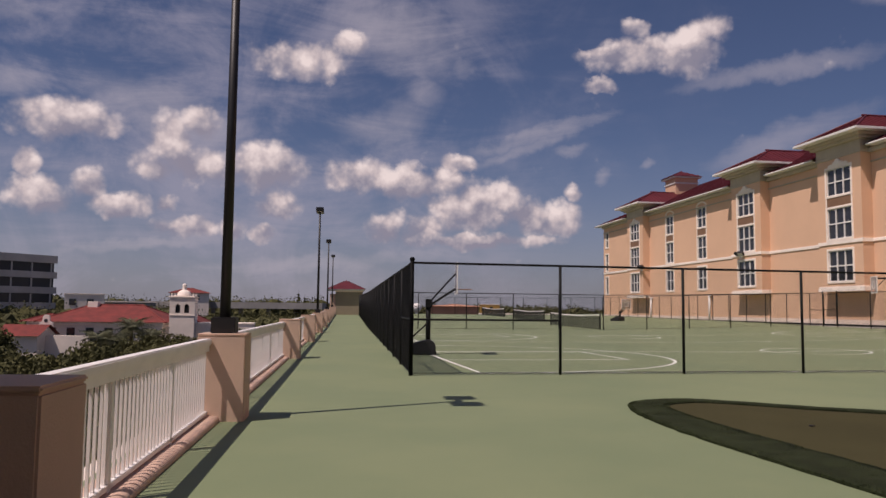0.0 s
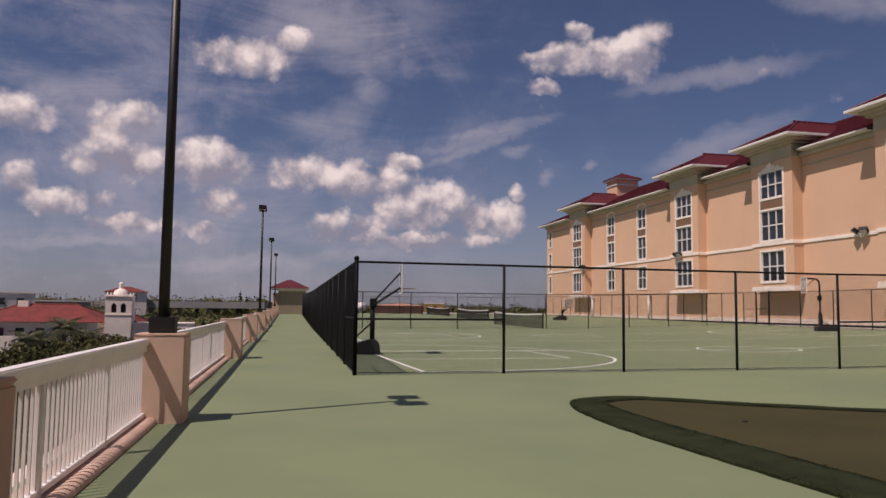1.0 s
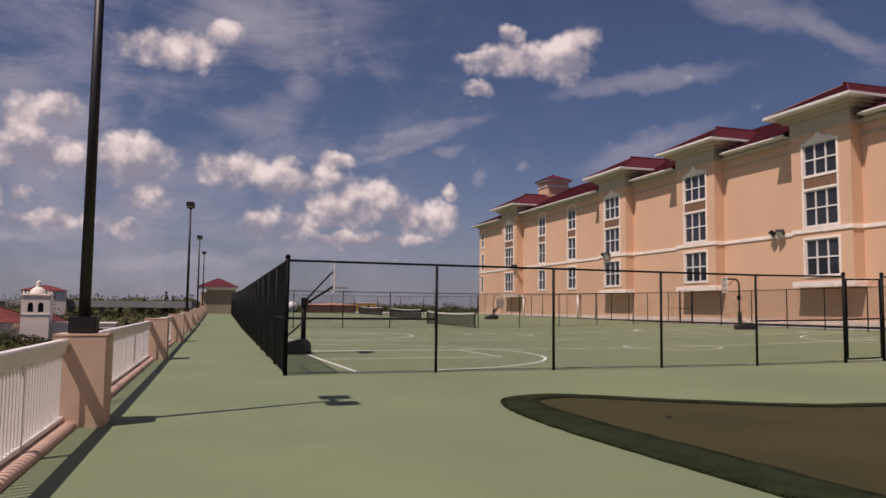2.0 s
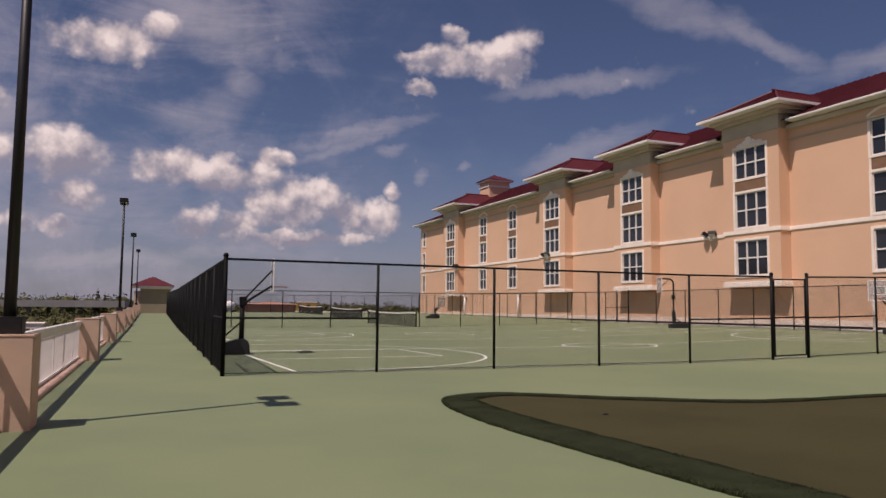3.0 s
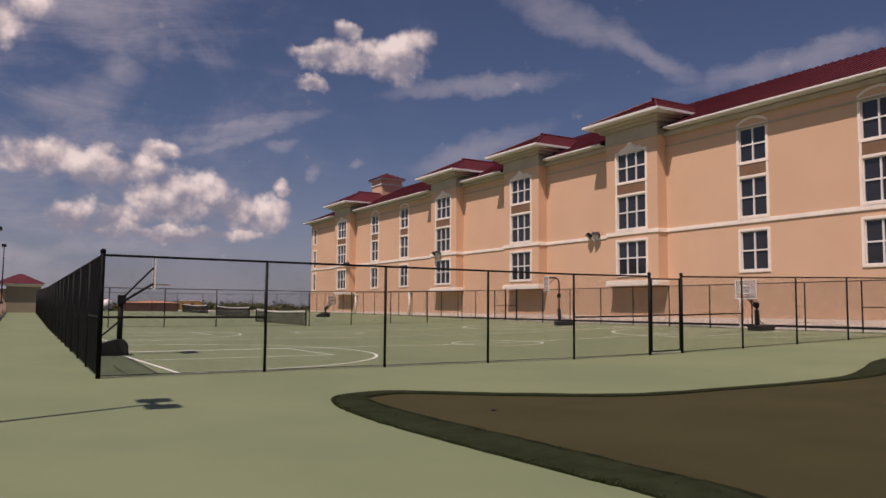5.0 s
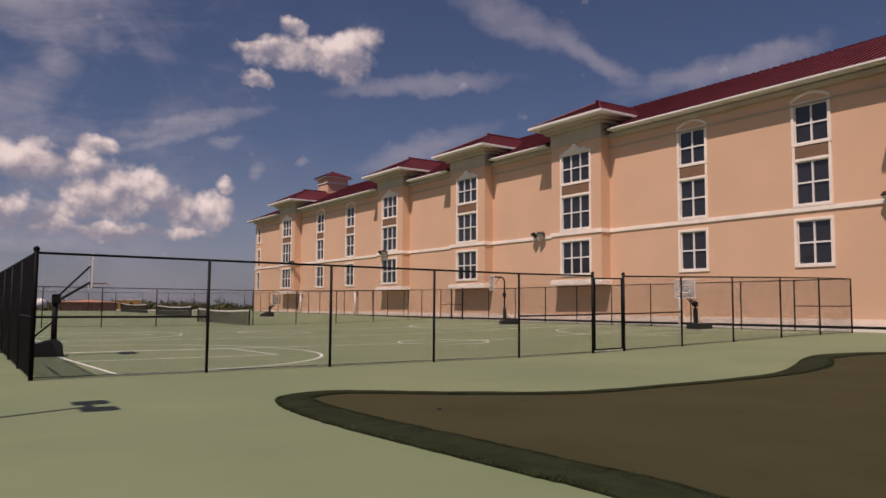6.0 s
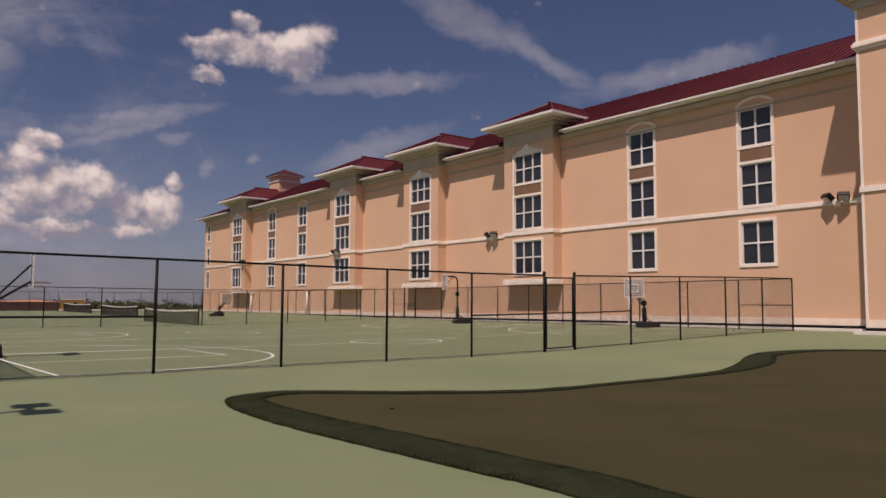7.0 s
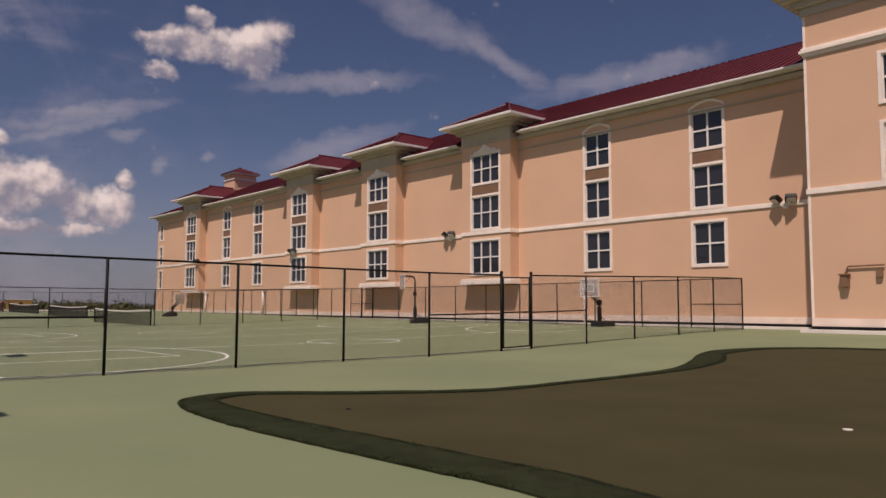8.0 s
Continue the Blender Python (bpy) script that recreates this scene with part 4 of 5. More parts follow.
# ends of the tennis deck
E1, E2 = RAIL @ Vector((107.0, -6.0, 0)), HOTEL @ Vector((97.0, -34.7, 0))
n = 9
fence("chain_link_fence", [tuple(E1.lerp(E2, i / n).xy) for i in range(n + 1)], "black chain-link fence at the far end of the tennis deck", mesh_step=0.2, wire=0.0016)
n = 16
E3 = FARR
fence("chain_link_fence", [tuple(E3.lerp(E2.xy, i / n)) for i in range(n + 1)], "black chain-link fence of the tennis deck beside the hotel", mesh_step=0.2, wire=0.0016)

# ---------------------------------------------------------------- hut at the end of the walkway


def hut():
    z = gz(-12, 94)
    h = thing("stair_hut", RAIL @ pose(95.5, 0, z), "beige stair hut with a red hipped metal roof", "hut")
    bm = B()
    box(bm, 0, 4.0, -2.05, 1.32, -0.2, 3.0, 0.02)
    part("wall", bm, M_HUT, h)
    bm = B()
    box(bm, -0.06, 4.06, -2.11, 1.38, 2.85, 3.05, 0.02)
    part("frieze", bm, M_CREAM, h)
    # sunlit left face of the hut, painted as an added box in paler stucco
    bm = B()
    box(bm, 0.6, 3.4, 1.30, 2.0, -0.2, 2.6, 0.02)
    part("lit_side", bm, M_PIER, h)
    bm = B()
    box(bm, -0.5, 4.5, -2.35, 2.35, 3.051, 3.2, 0.02)
    part("fascia", bm, M_FASCIA, h)
    q = [(-0.55, -2.4, 3.2), (4.55, -2.4, 3.2), (4.55, 2.4, 3.2), (-0.55, 2.4, 3.2)]
    standing_roof("roof", [[q[i], q[(i + 1) % 4], (2.0, 0.0, 4.35)] for i in range(4)], h)


hut()


def added_shade_hut():
    """A hut added unseen behind the camera, so that its canopy shades the first pier."""
    h = thing("stair_hut", RAIL @ pose(-6.0, 0, 0), "unseen beige hut with a flat canopy, added to shade the first pier", "hut")
    part("wall", box(B(), 0, 5.2, -3.6, 2.0, -0.2, 3.2, 0.02), M_HUT, h)
    part("canopy", box(B(), -0.3, 9.45, 0.9, 5.2, 3.201, 3.45, 0.02), M_FASCIA, h)
    part("side_wall", box(B(), 0, 9.2, 4.9, 5.15, -12.0, 3.2, 0.02), M_HUT, h)


added_shade_hut()

# ---------------------------------------------------------------- fittings on the hotel


def floodlight(x, y, z):
    f = thing("floodlight", HOTEL @ pose(x, y, z), "twin black floodlights on a white wall bracket", "floodlight", "floodlights")
    part("back_box", box(B(), -0.14, 0.14, 0, 0.16, -0.3, 0.0, 0.015), M_WHITE, f, "white junction box")
    part("arm", box(B(), -0.05, 0.05, 0.16, 0.30, -0.1, -0.03, 0.008), M_WHITE, f, "white steel arm")
    for s in (-1, 1):
        bm = B()
        box(bm, -0.26, 0.26, -0.13, 0.13, -0.2, 0.2, 0.03)
        hd = part("lamp_head", bm, M_BRONZE, f)
        hd.matrix_basis = pose(s * 0.36, 0.34, 0.12, -50, 0, -s * 30)
        l = part("lens", box(B(), -0.21, 0.21, 0.131, 0.142, -0.15, 0.15), M_LENS, hd)


for x, y, z in ((40.4, WALL, 5.1 + Z), (61.1, BAY, 5.0 + Z), (82.3, BAY, 5.0 + Z), (16.3, WALL, 5.1 + Z)):
    floodlight(x, y, z)


def downpipe(x, z1):
    d = thing("downpipe", HOTEL @ pose(x, WALL + 0.16, BASE), "white painted pipe with a bent top against the hotel wall", "pipe", "wall pipes")
    part("pipe", tube(B(), (0, 0, -0.1), (0, 0, z1), 0.11, n=12), M_WHITE, d, smooth=True)
    part("elbow", box(B(), -0.45, 0.11, -0.1, 0.1, z1, z1 + 0.18, 0.04), M_WHITE, d)


for x, z1 in ((28.3, 2.1), (68.2, 2.3), (81.6, 2.2)):
    downpipe(x, z1)


def wall_shower(x, z):
    f = thing("wall_fixture", HOTEL @ pose(x, BLOCK, z), "brown wall lantern joined to a thin conduit", "wall lamp")
    part("lantern", box(B(), -0.16, 0.16, 0, 0.26, -0.36, 0.12, 0.03), M_SPANDREL, f)
    part("lantern_cap", box(B(), -0.2, 0.2, 0, 0.3, 0.121, 0.2, 0.02), M_SPANDREL, f)
    part("conduit", tube(B(), (0, 0.08, 0.2), (-0.12, 0.08, 0.5), 0.035), M_SPANDREL, f)
    part("conduit", tube(B(), (-0.12, 0.08, 0.5), (-1.5, 0.08, 0.52), 0.035), M_SPANDREL, f)
    part("bracket", box(B(), -1.42, -1.18, 0, 0.14, 0.0, 0.34, 0.02), M_SPANDREL, f)


wall_shower(12.6, 1.25 + Z)

# ---------------------------------------------------------------- the town below


bm = B()
bmesh.ops.create_icosphere(bm, subdivisions=3, radius=1.0)
LOBE = np.array([tuple(v.co) for v in bm.verts])
LOBE_FACES = np.array([[v.index for v in f.verts] for f in bm.faces])
bm.free()


def leaf_cloud(rng, blobs, n, size):
    """Many small leaf clumps scattered through and over lobes (x, y, z, rx, ry, rz)."""
    bl = np.array(blobs)[rng.integers(len(blobs), size=n)]

    def unit(v):
        return v / np.linalg.norm(v, axis=1, keepdims=True)

    c = bl[:, :3] + unit(rng.normal(size=(n, 3))) * bl[:, 3:] * rng.uniform(0.55, 1.08, (n, 1))
    a = unit(rng.normal(size=(n, 3)))
    b = unit(np.cross(a, rng.normal(size=(n, 3))))
    s = size * rng.uniform(0.5, 1.25, (n, 1))
    v = np.stack([c - a * s, c + b * s * 0.55, c + a * s, c - b * s * 0.55], 1).reshape(-1, 3)
    verts, faces = v.tolist(), np.arange(4 * n).reshape(-1, 4).tolist()
    for x, y, z, rx, ry, rz in blobs:      # knotted inner mass of each lobe
        k = len(verts)
        q = LOBE * rng.uniform(0.45, 0.80, (len(LOBE), 1)) * np.array((rx, ry, rz)) + np.array((x, y, z))
        verts += q.tolist()
        faces += (LOBE_FACES + k).tolist()
    me = bpy.data.meshes.new("leaves")
    me.from_pydata(verts, [], faces)
    return me


def tree(seed, h, spread, n=1500, size=0.33):
    rng = np.random.default_rng(seed)
    t = thing("tree", Matrix.Identity(4), "dark green broadleaf tree with an uneven crown", "tree", "trees")
    bm = B()
    tube(bm, (0, 0, -0.3), (0.1, 0, h * 0.45), 0.035 * h, 0.02 * h, n=9)
    for i in range(5):
        a = i * 1.26 + rng.uniform(-0.3, 0.3)
        r = spread * rng.uniform(0.45, 0.75)
        tube(bm, (0.1, 0, h * rng.uniform(0.34, 0.45)), (r * math.cos(a), r * math.sin(a), h * rng.uniform(0.6, 0.8)), 0.014 * h, 0.005 * h, n=6)
    part("trunk", bm, M_BARK, t)
    blobs = []
    for i in range(11):
        a = rng.uniform(0, 6.28)
        r = spread * rng.uniform(0.1, 0.72)
        blobs.append((r * math.cos(a), r * math.sin(a), h * rng.uniform(0.48, 0.86), spread * rng.uniform(0.25, 0.42), spread * rng.uniform(0.25, 0.42), h * rng.uniform(0.09, 0.17)))
    me = leaf_cloud(rng, blobs, n, size)
    me.materials.append(M_LEAF)
    part("crown", me, None, t)
    return t


def palm(seed, h):
    rng = np.random.default_rng(seed)
    t = thing("palm", Matrix.Identity(4), "palm tree with a round head of drooping fronds", "palm", "palms")
    bm = B()
    for i in range(8):
        tube(bm, (0, 0, h * i / 8 - 0.2), (0, 0, h * (i + 1) / 8), 0.2 - 0.005 * i, 0.17 - 0.005 * i, n=9)
    part("trunk", bm, M_BARK, t)
    for i in range(64):
        a = i * 2.4 + rng.uniform(-0.2, 0.2)
        lift = rng.uniform(-0.8, 1.35)
        L = rng.uniform(1.35, 2.0)
        verts, faces = [], []
        k = 10
        for j in range(k + 1):
            u = j / k
            r = L * (u * math.cos(lift * (1 - u * 0.6)))
            z = h + L * (u * math.sin(lift) - 0.38 * u * u)
            w = 0.72 * math.sin(math.pi * min(0.98, u * 0.9 + 0.1))
            c = np.array((r * math.cos(a), r * math.sin(a), z))
            o = np.array((-math.sin(a), math.cos(a), 0)) * w
            d = np.array((math.cos(a), math.sin(a), -0.5)) * 0.25
            for s in (-1, 1):
                n0 = len(verts)
                verts += [tuple(c), tuple(c + d * 0.35), tuple(c + s * o + d + np.array((0, 0, -0.18 * w / 0.7)))]
                faces.append((n0, n0 + 1, n0 + 2))
            if j:
                n0 = len(verts)
                verts += [tuple(prev - np.array((0, 0, 0.02))), tuple(prev + np.array((0, 0, 0.02))), tuple(c + np.array((0, 0, 0.02))), tuple(c - np.array((0, 0, 0.02)))]
                faces.append((n0, n0 + 1, n0 + 2, n0 + 3))
            prev = c
        me = bpy.data.meshes.new("frond")
        me.from_pydata(verts, [], faces)
        me.materials.append(M_FROND)
        part("frond", me, None, t)
    return t


def polar(az, d):
    return -d * math.sin(radians(az)), d * math.cos(radians(az))


def place(make, spots, name=None):
    """The first spot takes the thing itself, the rest take copies: azimuth, distance, scale."""
    proto = make()
    for i, (az, d, k) in enumerate(spots):
        m = pose(*polar(az, d), TOWN, 0, 0, (az * 53 + d * 7) % 360)
        if i == 0:
            proto.matrix_world = m
            proto.scale = (k, k, k)
        else:
            c = copy_thing(proto, m)
            c.scale = (k, k, k)


place(lambda: tree(1, 10.5, 5.0, 11000, 0.17), [(30.6, 60, 1.05), (25.6, 66, 0.95), (33.0, 60, 1.1), (21.2, 74, 1.03), (19.4, 82, 0.98), (22.9, 64, 0.99), (31.8, 70, 1.08), (17.4, 80, 0.93)])
place(lambda: tree(2, 11.0, 4.5, 11000, 0.17), [(29.3, 56, 0.93), (24.1, 62, 0.98), (20.3, 78, 0.98), (18.4, 88, 0.94), (31.6, 84, 1.05), (15.6, 110, 0.95), (14.2, 120, 0.97), (27.2, 54, 0.83), (16.6, 96, 0.94), (22.0, 70, 1.0)])
place(lambda: palm(3, 11.2), [(24.3, 70, 0.95), (22.35, 76, 1.03), (20.9, 84, 0.93), (23.3, 78, 0.9)])


def hip_roof(name, x0, x1, y0, y1, z0, z1, run, parent, mat=None, e=0.7):
    """A hipped roof over a rectangle; run: how far the ridge stops short of each end."""
    ym = (y0 + y1) / 2
    a, b, c, d = (x0 - e, y0 - e, z0), (x1 + e, y0 - e, z0), (x1 + e, y1 + e, z0), (x0 - e, y1 + e, z0)
    p, q = (x0 + run, ym, z1), (x1 - run, ym, z1)
    roof = standing_roof(name, [[a, b, q, p], [b, c, q], [c, d, p, q], [d, a, p]], parent, mat or M_TILE, seam=60.0)
    bm = B()
    tube(bm, p, q, 0.14, n=8)
    for u, v in ((a, p), (b, q), (c, q), (d, p)):
        tube(bm, u, v, 0.12, n=8)
    part("ridge_tile", bm, mat or M_TILE, roof)
    return roof


def mission_house():
    """A long cream house under one large red hip, with a gabled wing and a small bell gable before it."""
    x, y = polar(24.25, 120)
    h = thing("mission_house", pose(x, y, TOWN, 0, 0, 6), "cream mission-style house with red tiled hipped roofs", "house")
    part("wall", box(B(), -8.4, 8.4, 0, 13, 0, 11.05), M_CREAM, h)
    part("eaves_band", box(B(), -8.6, 8.6, -0.2, 13.2, 10.55, 11.0, 0.04), M_TRIM, h)
    hip_roof("roof", -8.4, 8.4, 0, 13, 11.05, 13.5, 4.6, h)
    part("side_wing", box(B(), 8.4, 12.2, 4, 12, 0, 11.0), M_CREAM, h)
    hip_roof("side_roof", 8.4, 12.2, 4, 12, 11.0, 12.6, 1.6, h)
    part("left_wing", box(B(), -11.6, -8.4, 3, 12, 0, 11.0), M_CREAM, h)
    hip_roof("left_roof", -11.6, -8.4, 3, 12, 11.0, 12.0, 1.3, h)
    for i in range(6):
        win = part("window", box(B(), -7.4 + i * 2.6, -6.3 + i * 2.6, -0.06, 0.05, 8.2, 10.2), M_GLASS, h)
        part("sill", box(B(), -7.5 + i * 2.6, -6.2 + i * 2.6, -0.14, 0.04, 8.05, 8.19, 0.02), M_TRIM, win)
    part("chimney", box(B(), -4.0, -2.5, 5.4, 6.6, 12.4, 14.0, 0.05), M_CREAM, h)
    # gabled wing, its ridge across the view
    part("porch", box(B(), -10.2, -5.1, -9, -3, 0, 9.35), M_CREAM, h)
    standing_roof("porch_roof", [[(-10.6, -9.6, 9.3), (-4.7, -9.6, 9.3), (-4.7, -6, 10.75), (-10.6, -6, 10.75)], [(-4.7, -2.4, 9.3), (-10.6, -2.4, 9.3), (-10.6, -6, 10.75), (-4.7, -6, 10.75)]], h, M_TILE, seam=60.0)
    bm = B()
    for xe in (-5.1, -10.2):
        poly(bm, [(xe, -9.0, 9.3), (xe, -3.0, 9.3), (xe, -6, 10.55)])
    part("gable", bm, M_CREAM, h)
    part("low_wall", box(B(), -5.1, 0.5, -6.5, -6.1, 0, 9.3, 0.04), M_CREAM, h)
    # bell gable
    bm = B()
    pts = [(-0.9, 0.0), (0.9, 0.0), (0.9, 0.7), (0.5, 0.95), (0.45, 1.5), (0.2, 1.85), (-0.2, 1.85), (-0.45, 1.5), (-0.5, 0.95), (-0.9, 0.7)]
    lo = [bm.verts.new((-6.6 + px, -2.8, 10.2 + pz)) for px, pz in pts]
    hi = [bm.verts.new((-6.6 + px, -2.4, 10.2 + pz)) for px, pz in pts]
    bm.faces.new(lo)
    bm.faces.new(hi)
    for k in range(len(pts)):
        q = (k + 1) % len(pts)
        bm.faces.new((lo[k], lo[q], hi[q], hi[k]))
    crest = part("bell_gable", bm, M_CREAM, h)
    # no hole here: a dark disc on the face paints the opening's shade
    part("opening", tube(B(), (-6.6, -2.83, 11.2), (-6.6, -2.79, 11.2), 0.26, n=14), M_DARK_FILL, crest, "dark disc that paints the shade in a round opening")
    part("gable_base", box(B(), -7.5, -5.7, -2.9, -2.3, 0, 10.2), M_CREAM, h)


def bell_tower():
    x, y = polar(18.95, 118)
    h = thing("bell_tower", pose(x, y, TOWN, 0, 0, 11), "cream bell tower with paired arched openings and a small dome", "tower")
    zt = EYE - TOWN
    w = 1.74
    part("shaft", box(B(), -w, w, -w, w, 0, zt - 1.5, 0.04), M_CREAM, h)
    holes = []
    for cx in (-0.62, 0.62):      # arched openings, the heads stepped in
        for hw, z0, z1 in ((0.34, zt - 0.95, zt + 0.1), (0.27, zt + 0.1, zt + 0.25), (0.15, zt + 0.25, zt + 0.34)):
            holes.append((cx - hw, cx + hw, z0, z1))
    plain_wall("belfry_wall", -w, w, -w + 0.3, 0.3, zt - 1.5, zt + 1.45, holes, M_CREAM, h)
    plain_wall("belfry_wall", -w, w, w, 0.3, zt - 1.5, zt + 1.45, holes, M_CREAM, h)
    for sx in (-1, 1):
        xa, xb = sorted((sx * w, sx * (w - 0.3)))
        part("belfry_side", box(B(), xa, xb, -w + 0.3, w - 0.3, zt - 1.5, zt + 1.45), M_CREAM, h)
    # near-black block paints the shade seen through the arches
    part("core", box(B(), -1.2, 1.2, -0.9, 0.9, zt - 1.5, zt + 1.3), M_DARK_FILL, h, "dark block that paints the shade inside the belfry")
    part("belfry_roof", box(B(), -w, w, -w, w, zt + 1.451, zt + 1.55), M_CREAM, h)
    part("ledge", box(B(), -w - 0.08, w + 0.08, -w - 0.08, w + 0.08, zt - 1.35, zt - 1.2, 0.03), M_CREAM, h)
    part("cornice", box(B(), -w - 0.14, w + 0.14, -w - 0.14, w + 0.14, zt + 1.25, zt + 1.42, 0.04), M_CREAM, h)
    for sx in (-1, 1):
        for sy in (-1, 1):
            part("corner_finial", tube(B(), (sx * 1.5, sy * 1.5, zt + 1.55), (sx * 1.5, sy * 1.5, zt + 1.9), 0.16, 0.08, n=10), M_CREAM, h)
    bm = B()
    bmesh.ops.create_uvsphere(bm, u_segments=20, v_segments=12, radius=1.0, matrix=Matrix.Translation((0, 0, zt + 1.5)) @ Matrix.Diagonal((1.05, 1.05, 1.0, 1)))
    part("dome", bm, M_CREAM, h, smooth=True)
    bm = B()
    tube(bm, (0, 0, zt + 2.4), (0, 0, zt + 3.0), 0.3, n=12)
    bmesh.ops.create_uvsphere(bm, u_segments=12, v_segments=8, radius=0.32, matrix=Matrix.Translation((0, 0, zt + 3.05)))
    part("finial", bm, M_CREAM, h)
    part("side_wing", box(B(), w + 0.002, 10.0, -0.4, 4.0, 0, zt - 2.55, 0.04), M_CREAM, h)
    part("side_wing", box(B(), -6.0, -w - 0.002, -0.2, 3.0, 0, zt - 2.75, 0.04), M_CREAM, h)
    part("wing_coping", box(B(), w + 0.01, 10.1, -0.5, 4.1, zt - 2.549, zt - 2.35, 0.03), M_TRIM, h)


def office():
    """A dark banded office block of five storeys."""
    x, y = polar(27.15, 230)
    h = thing("office_building", pose(x, y, TOWN, 0, 0, 60), "dark glass office block with grey concrete bands", "building")
    H = EYE - TOWN + 13.2
    part("core", box(B(), -62, -0.6, 0.6, 40, 0, H - 0.4), M_DARK_FILL, h, "dark glazing set back")
    n = 6
    for i in range(n):
        z = H - 2.0 - i * (H - 2) / n
        part("band", box(B(), -62.5, 0, 0, 40, z, z + (2.0 if i == 0 else 1.7)), M_OFFICE, h)
    part("roof_plant", box(B(), -50, -18, 8, 30, H - 0.4, H + 3.0), M_DARK_FILL, h)
    for i in range(12):
        for j in range(n - 1):
            z = H - 2.0 - (j + 1) * (H - 2) / n + 1.7
            part("mullion", box(B(), -61 + i * 5.4, -60.6 + i * 5.4, 0.45, 0.7, z, z + 2.3), M_OFFICE, h)


mission_house()
bell_tower()
office()


def low_house(az, d, w, dep, top, mat, roof=None, turn=0, label="", rise=2.0, glazed=True):
    x, y = polar(az, d)
    h = thing("low_building", pose(x, y, TOWN, 0, 0, az + turn), label, "building")
    z = top - TOWN
    part("wall", box(B(), -w / 2, w / 2, 0, dep, 0, z), mat, h)
    if roof:
        e = 0.6
        standing_roof("roof", [[(-w / 2 - e, -e, z), (w / 2 + e, -e, z), (w / 2 - dep / 2, dep / 2, z + rise), (-w / 2 + dep / 2, dep / 2, z + rise)],
                               [(w / 2 + e, -e, z), (w / 2 + e, dep + e, z), (w / 2 - dep / 2, dep / 2, z + rise)],
                               [(w / 2 + e, dep + e, z), (-w / 2 - e, dep + e, z), (-w / 2 + dep / 2, dep / 2, z + rise), (w / 2 - dep / 2, dep / 2, z + rise)],
                               [(-w / 2 - e, dep + e, z), (-w / 2 - e, -e, z), (-w / 2 + dep / 2, dep / 2, z + rise)]], h, roof, seam=0.8)
    else:
        part("parapet", box(B(), -w / 2 - 0.15, w / 2 + 0.15, -0.15, dep + 0.15, z, z + 0.35, 0.04), M_CREAM, h)
    for i in range(int(w / 4) if glazed else 0):
        part("window", box(B(), -w / 2 + 1 + i * 4, -w / 2 + 2.6 + i * 4, -0.07, 0.05, z - 2.6, z - 1.0), M_GLASS, h)
    return h


low_house(-0.75, 165, 10.4, 12, 2.1, M_ORANGE, M_ORANGE, label="low orange rendered building with a shallow tiled roof", rise=0.5, glazed=False)
low_house(25.4, 210, 9, 12, 4.0, M_CREAM, label="pale flat-roofed building among trees")
low_house(22.6, 260, 16, 10, 2.4, M_CONC, label="grey low building behind the houses")
low_house(18.6, 300, 14, 12, 6.5, M_CREAM, M_TILE, label="cream building with a red roof behind the bell tower")
low_house(-7.0, 330, 60, 20, -0.4, M_CREAM, label="long pale flat-roofed building beyond the deck")
low_house(-3.4, 380, 10, 10, 4.0, M_YELLOW, label="ochre building with a flat roof, far off")


def overpass():
    a, b = Vector((*polar(26.0, 330), 0)), Vector((*polar(9.0, 300), 0))
    o = thing("overpass", Matrix.Identity(4), "long grey concrete overpass on columns behind the trees", "bridge")
    d = (b - a).normalized()
    nrm = Vector((d.y, -d.x, 0)) * 5
    bm = B()
    q = [a + nrm, b + nrm, b - nrm, a - nrm]
    poly(bm, [(p.x, p.y) for p in q], EYE - 0.5, EYE + 1.9)
    part("deck_beam", bm, M_CONC, o)
    for i in range(1, 9):
        p = a.lerp(b, i / 9)
        part("column", tube(B(), (p.x, p.y, TOWN), (p.x, p.y, EYE - 0.5), 0.9, n=12), M_CONC, o)


overpass()


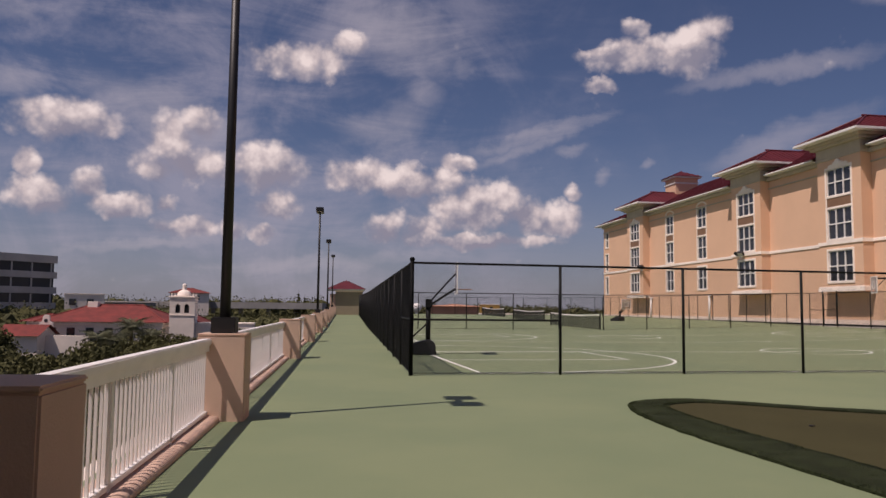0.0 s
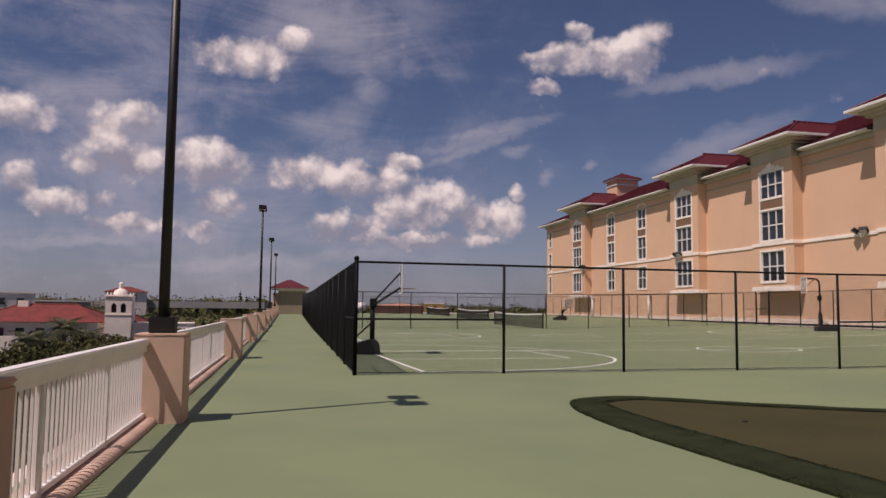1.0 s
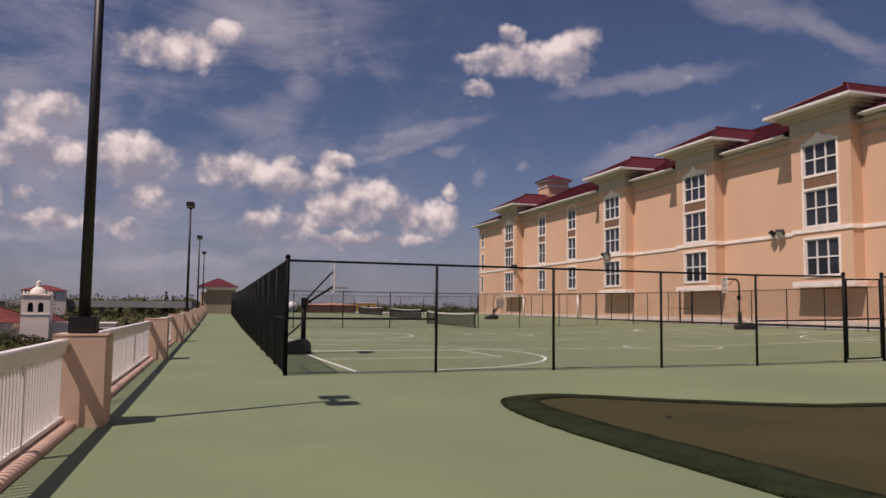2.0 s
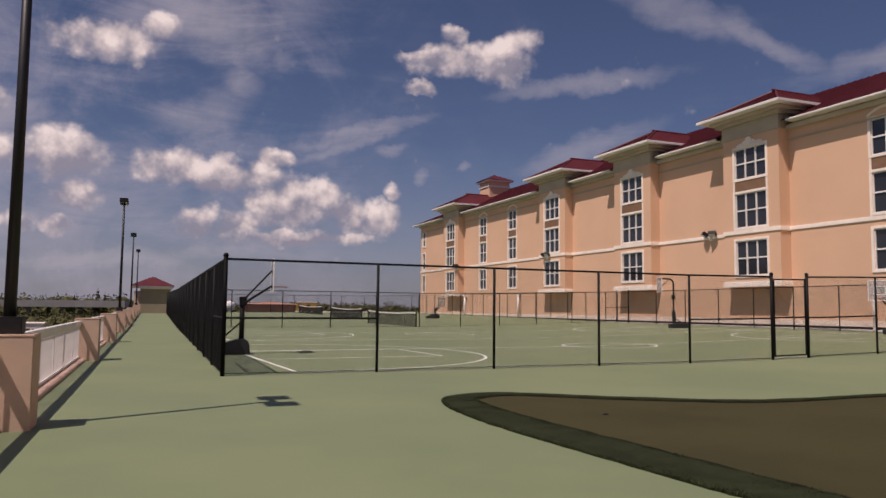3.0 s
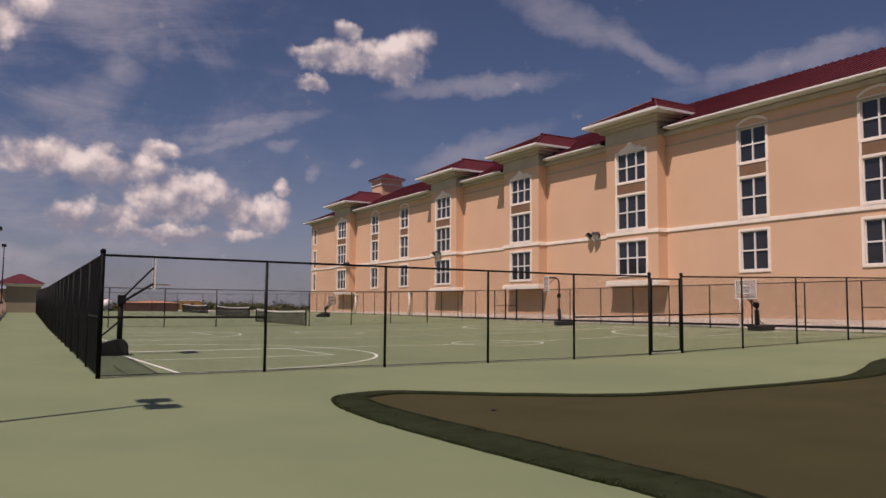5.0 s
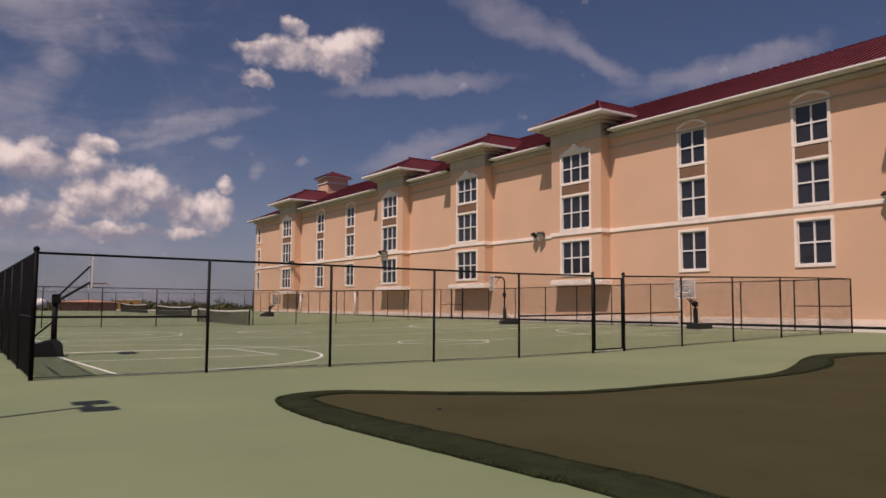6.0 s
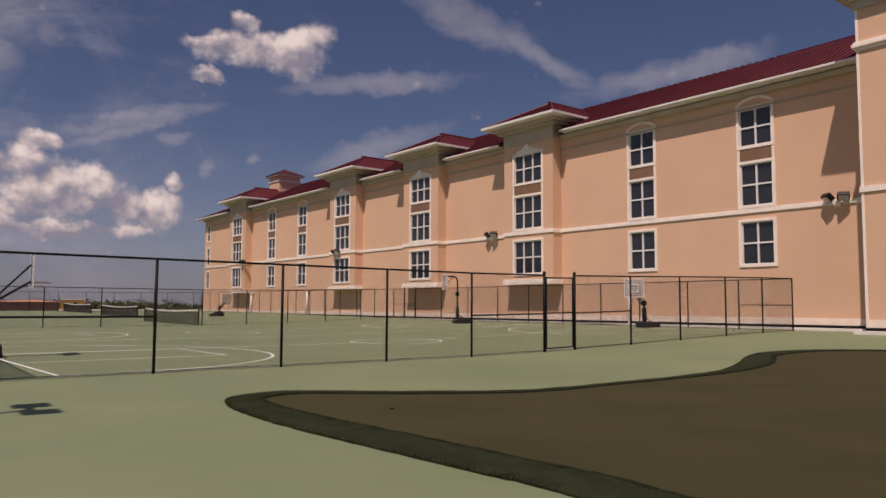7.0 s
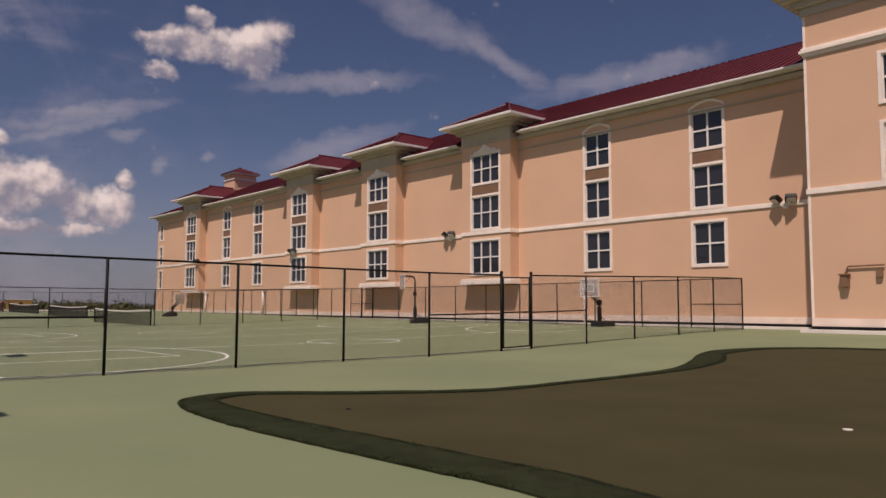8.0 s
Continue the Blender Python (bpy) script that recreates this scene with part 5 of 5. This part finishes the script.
def water_tank():
    x, y = polar(2.1, 300)
    t = thing("water_tank", pose(x, y, TOWN), "white spherical water tank on a slender stem", "water tank")
    bm = B()
    bmesh.ops.create_uvsphere(bm, u_segments=20, v_segments=12, radius=1.9, matrix=Matrix.Translation((0, 0, EYE - TOWN + 0.6)))
    part("bowl", bm, M_WHITE, t, smooth=True)
    part("stem", tube(B(), (0, 0, 0), (0, 0, EYE - TOWN - 1.0), 0.6, n=12), M_WHITE, t)


water_tank()


def pine(seed, h):
    rng = np.random.default_rng(seed)
    t = thing("pine", Matrix.Identity(4), "slender dark pine with tiers of branches, far off", "tree", "pines")
    part("trunk", tube(B(), (0, 0, 0), (0, 0, h), 0.3, 0.05, n=8), M_BARK, t)
    blobs = []
    for i in range(12):
        z = h * (0.35 + 0.62 * i / 12)
        r = 2.3 * (1 - i / 13)
        for k in range(3):
            a = k * 2.1 + i
            blobs.append((0.5 * r * math.cos(a), 0.5 * r * math.sin(a), z, r * 0.5, r * 0.5, 0.3))
    me = leaf_cloud(rng, blobs, 900, 0.4)
    me.materials.append(M_LEAF)
    part("crown", me, None, t)
    return t


place(lambda: pine(5, 20.0), [(10.9, 300, 1.0), (10.45, 305, 0.93)])


def woods(name, arc, dist, height, n, size, seed, label):
    """Far belts of trees: one object of leaf clumps over many crowns."""
    rng = np.random.default_rng(seed)
    blobs = []
    for i in range(int(n / 240)):
        az = rng.uniform(*arc)
        d = rng.uniform(*dist)
        x, y = polar(az, d)
        hh = height * rng.uniform(0.75, 1.1)
        blobs.append((x, y, TOWN + hh * 0.6, hh * 0.45, hh * 0.45, hh * 0.4))
    me = leaf_cloud(rng, blobs, n, size)
    me.materials.append(M_LEAF)
    ob = new(name, me)
    return tagged(ob, label, "trees", kind="stuff")


woods("woods", (8, 18.6), (200, 280), 10.8, 45000, 0.34, 16, "low belt of dark trees before the overpass")
woods("woods", (18.6, 40), (200, 290), 13.2, 75000, 0.36, 11, "belt of dark green trees beyond the houses")
woods("woods", (9, 40), (360, 520), 18.0, 70000, 0.6, 12, "distant belt of dark trees behind the overpass")
woods("woods", (-16, 8), (420, 760), 16.0, 70000, 0.75, 13, "distant belt of dark trees beyond the tennis deck")
woods("woods", (-14, 40), (1100, 1900), 17.0, 60000, 1.5, 14, "hazy tree line at the horizon")
woods("undergrowth", (14, 36), (45, 120), 7.5, 60000, 0.3, 15, "green bushes round the houses below the deck")
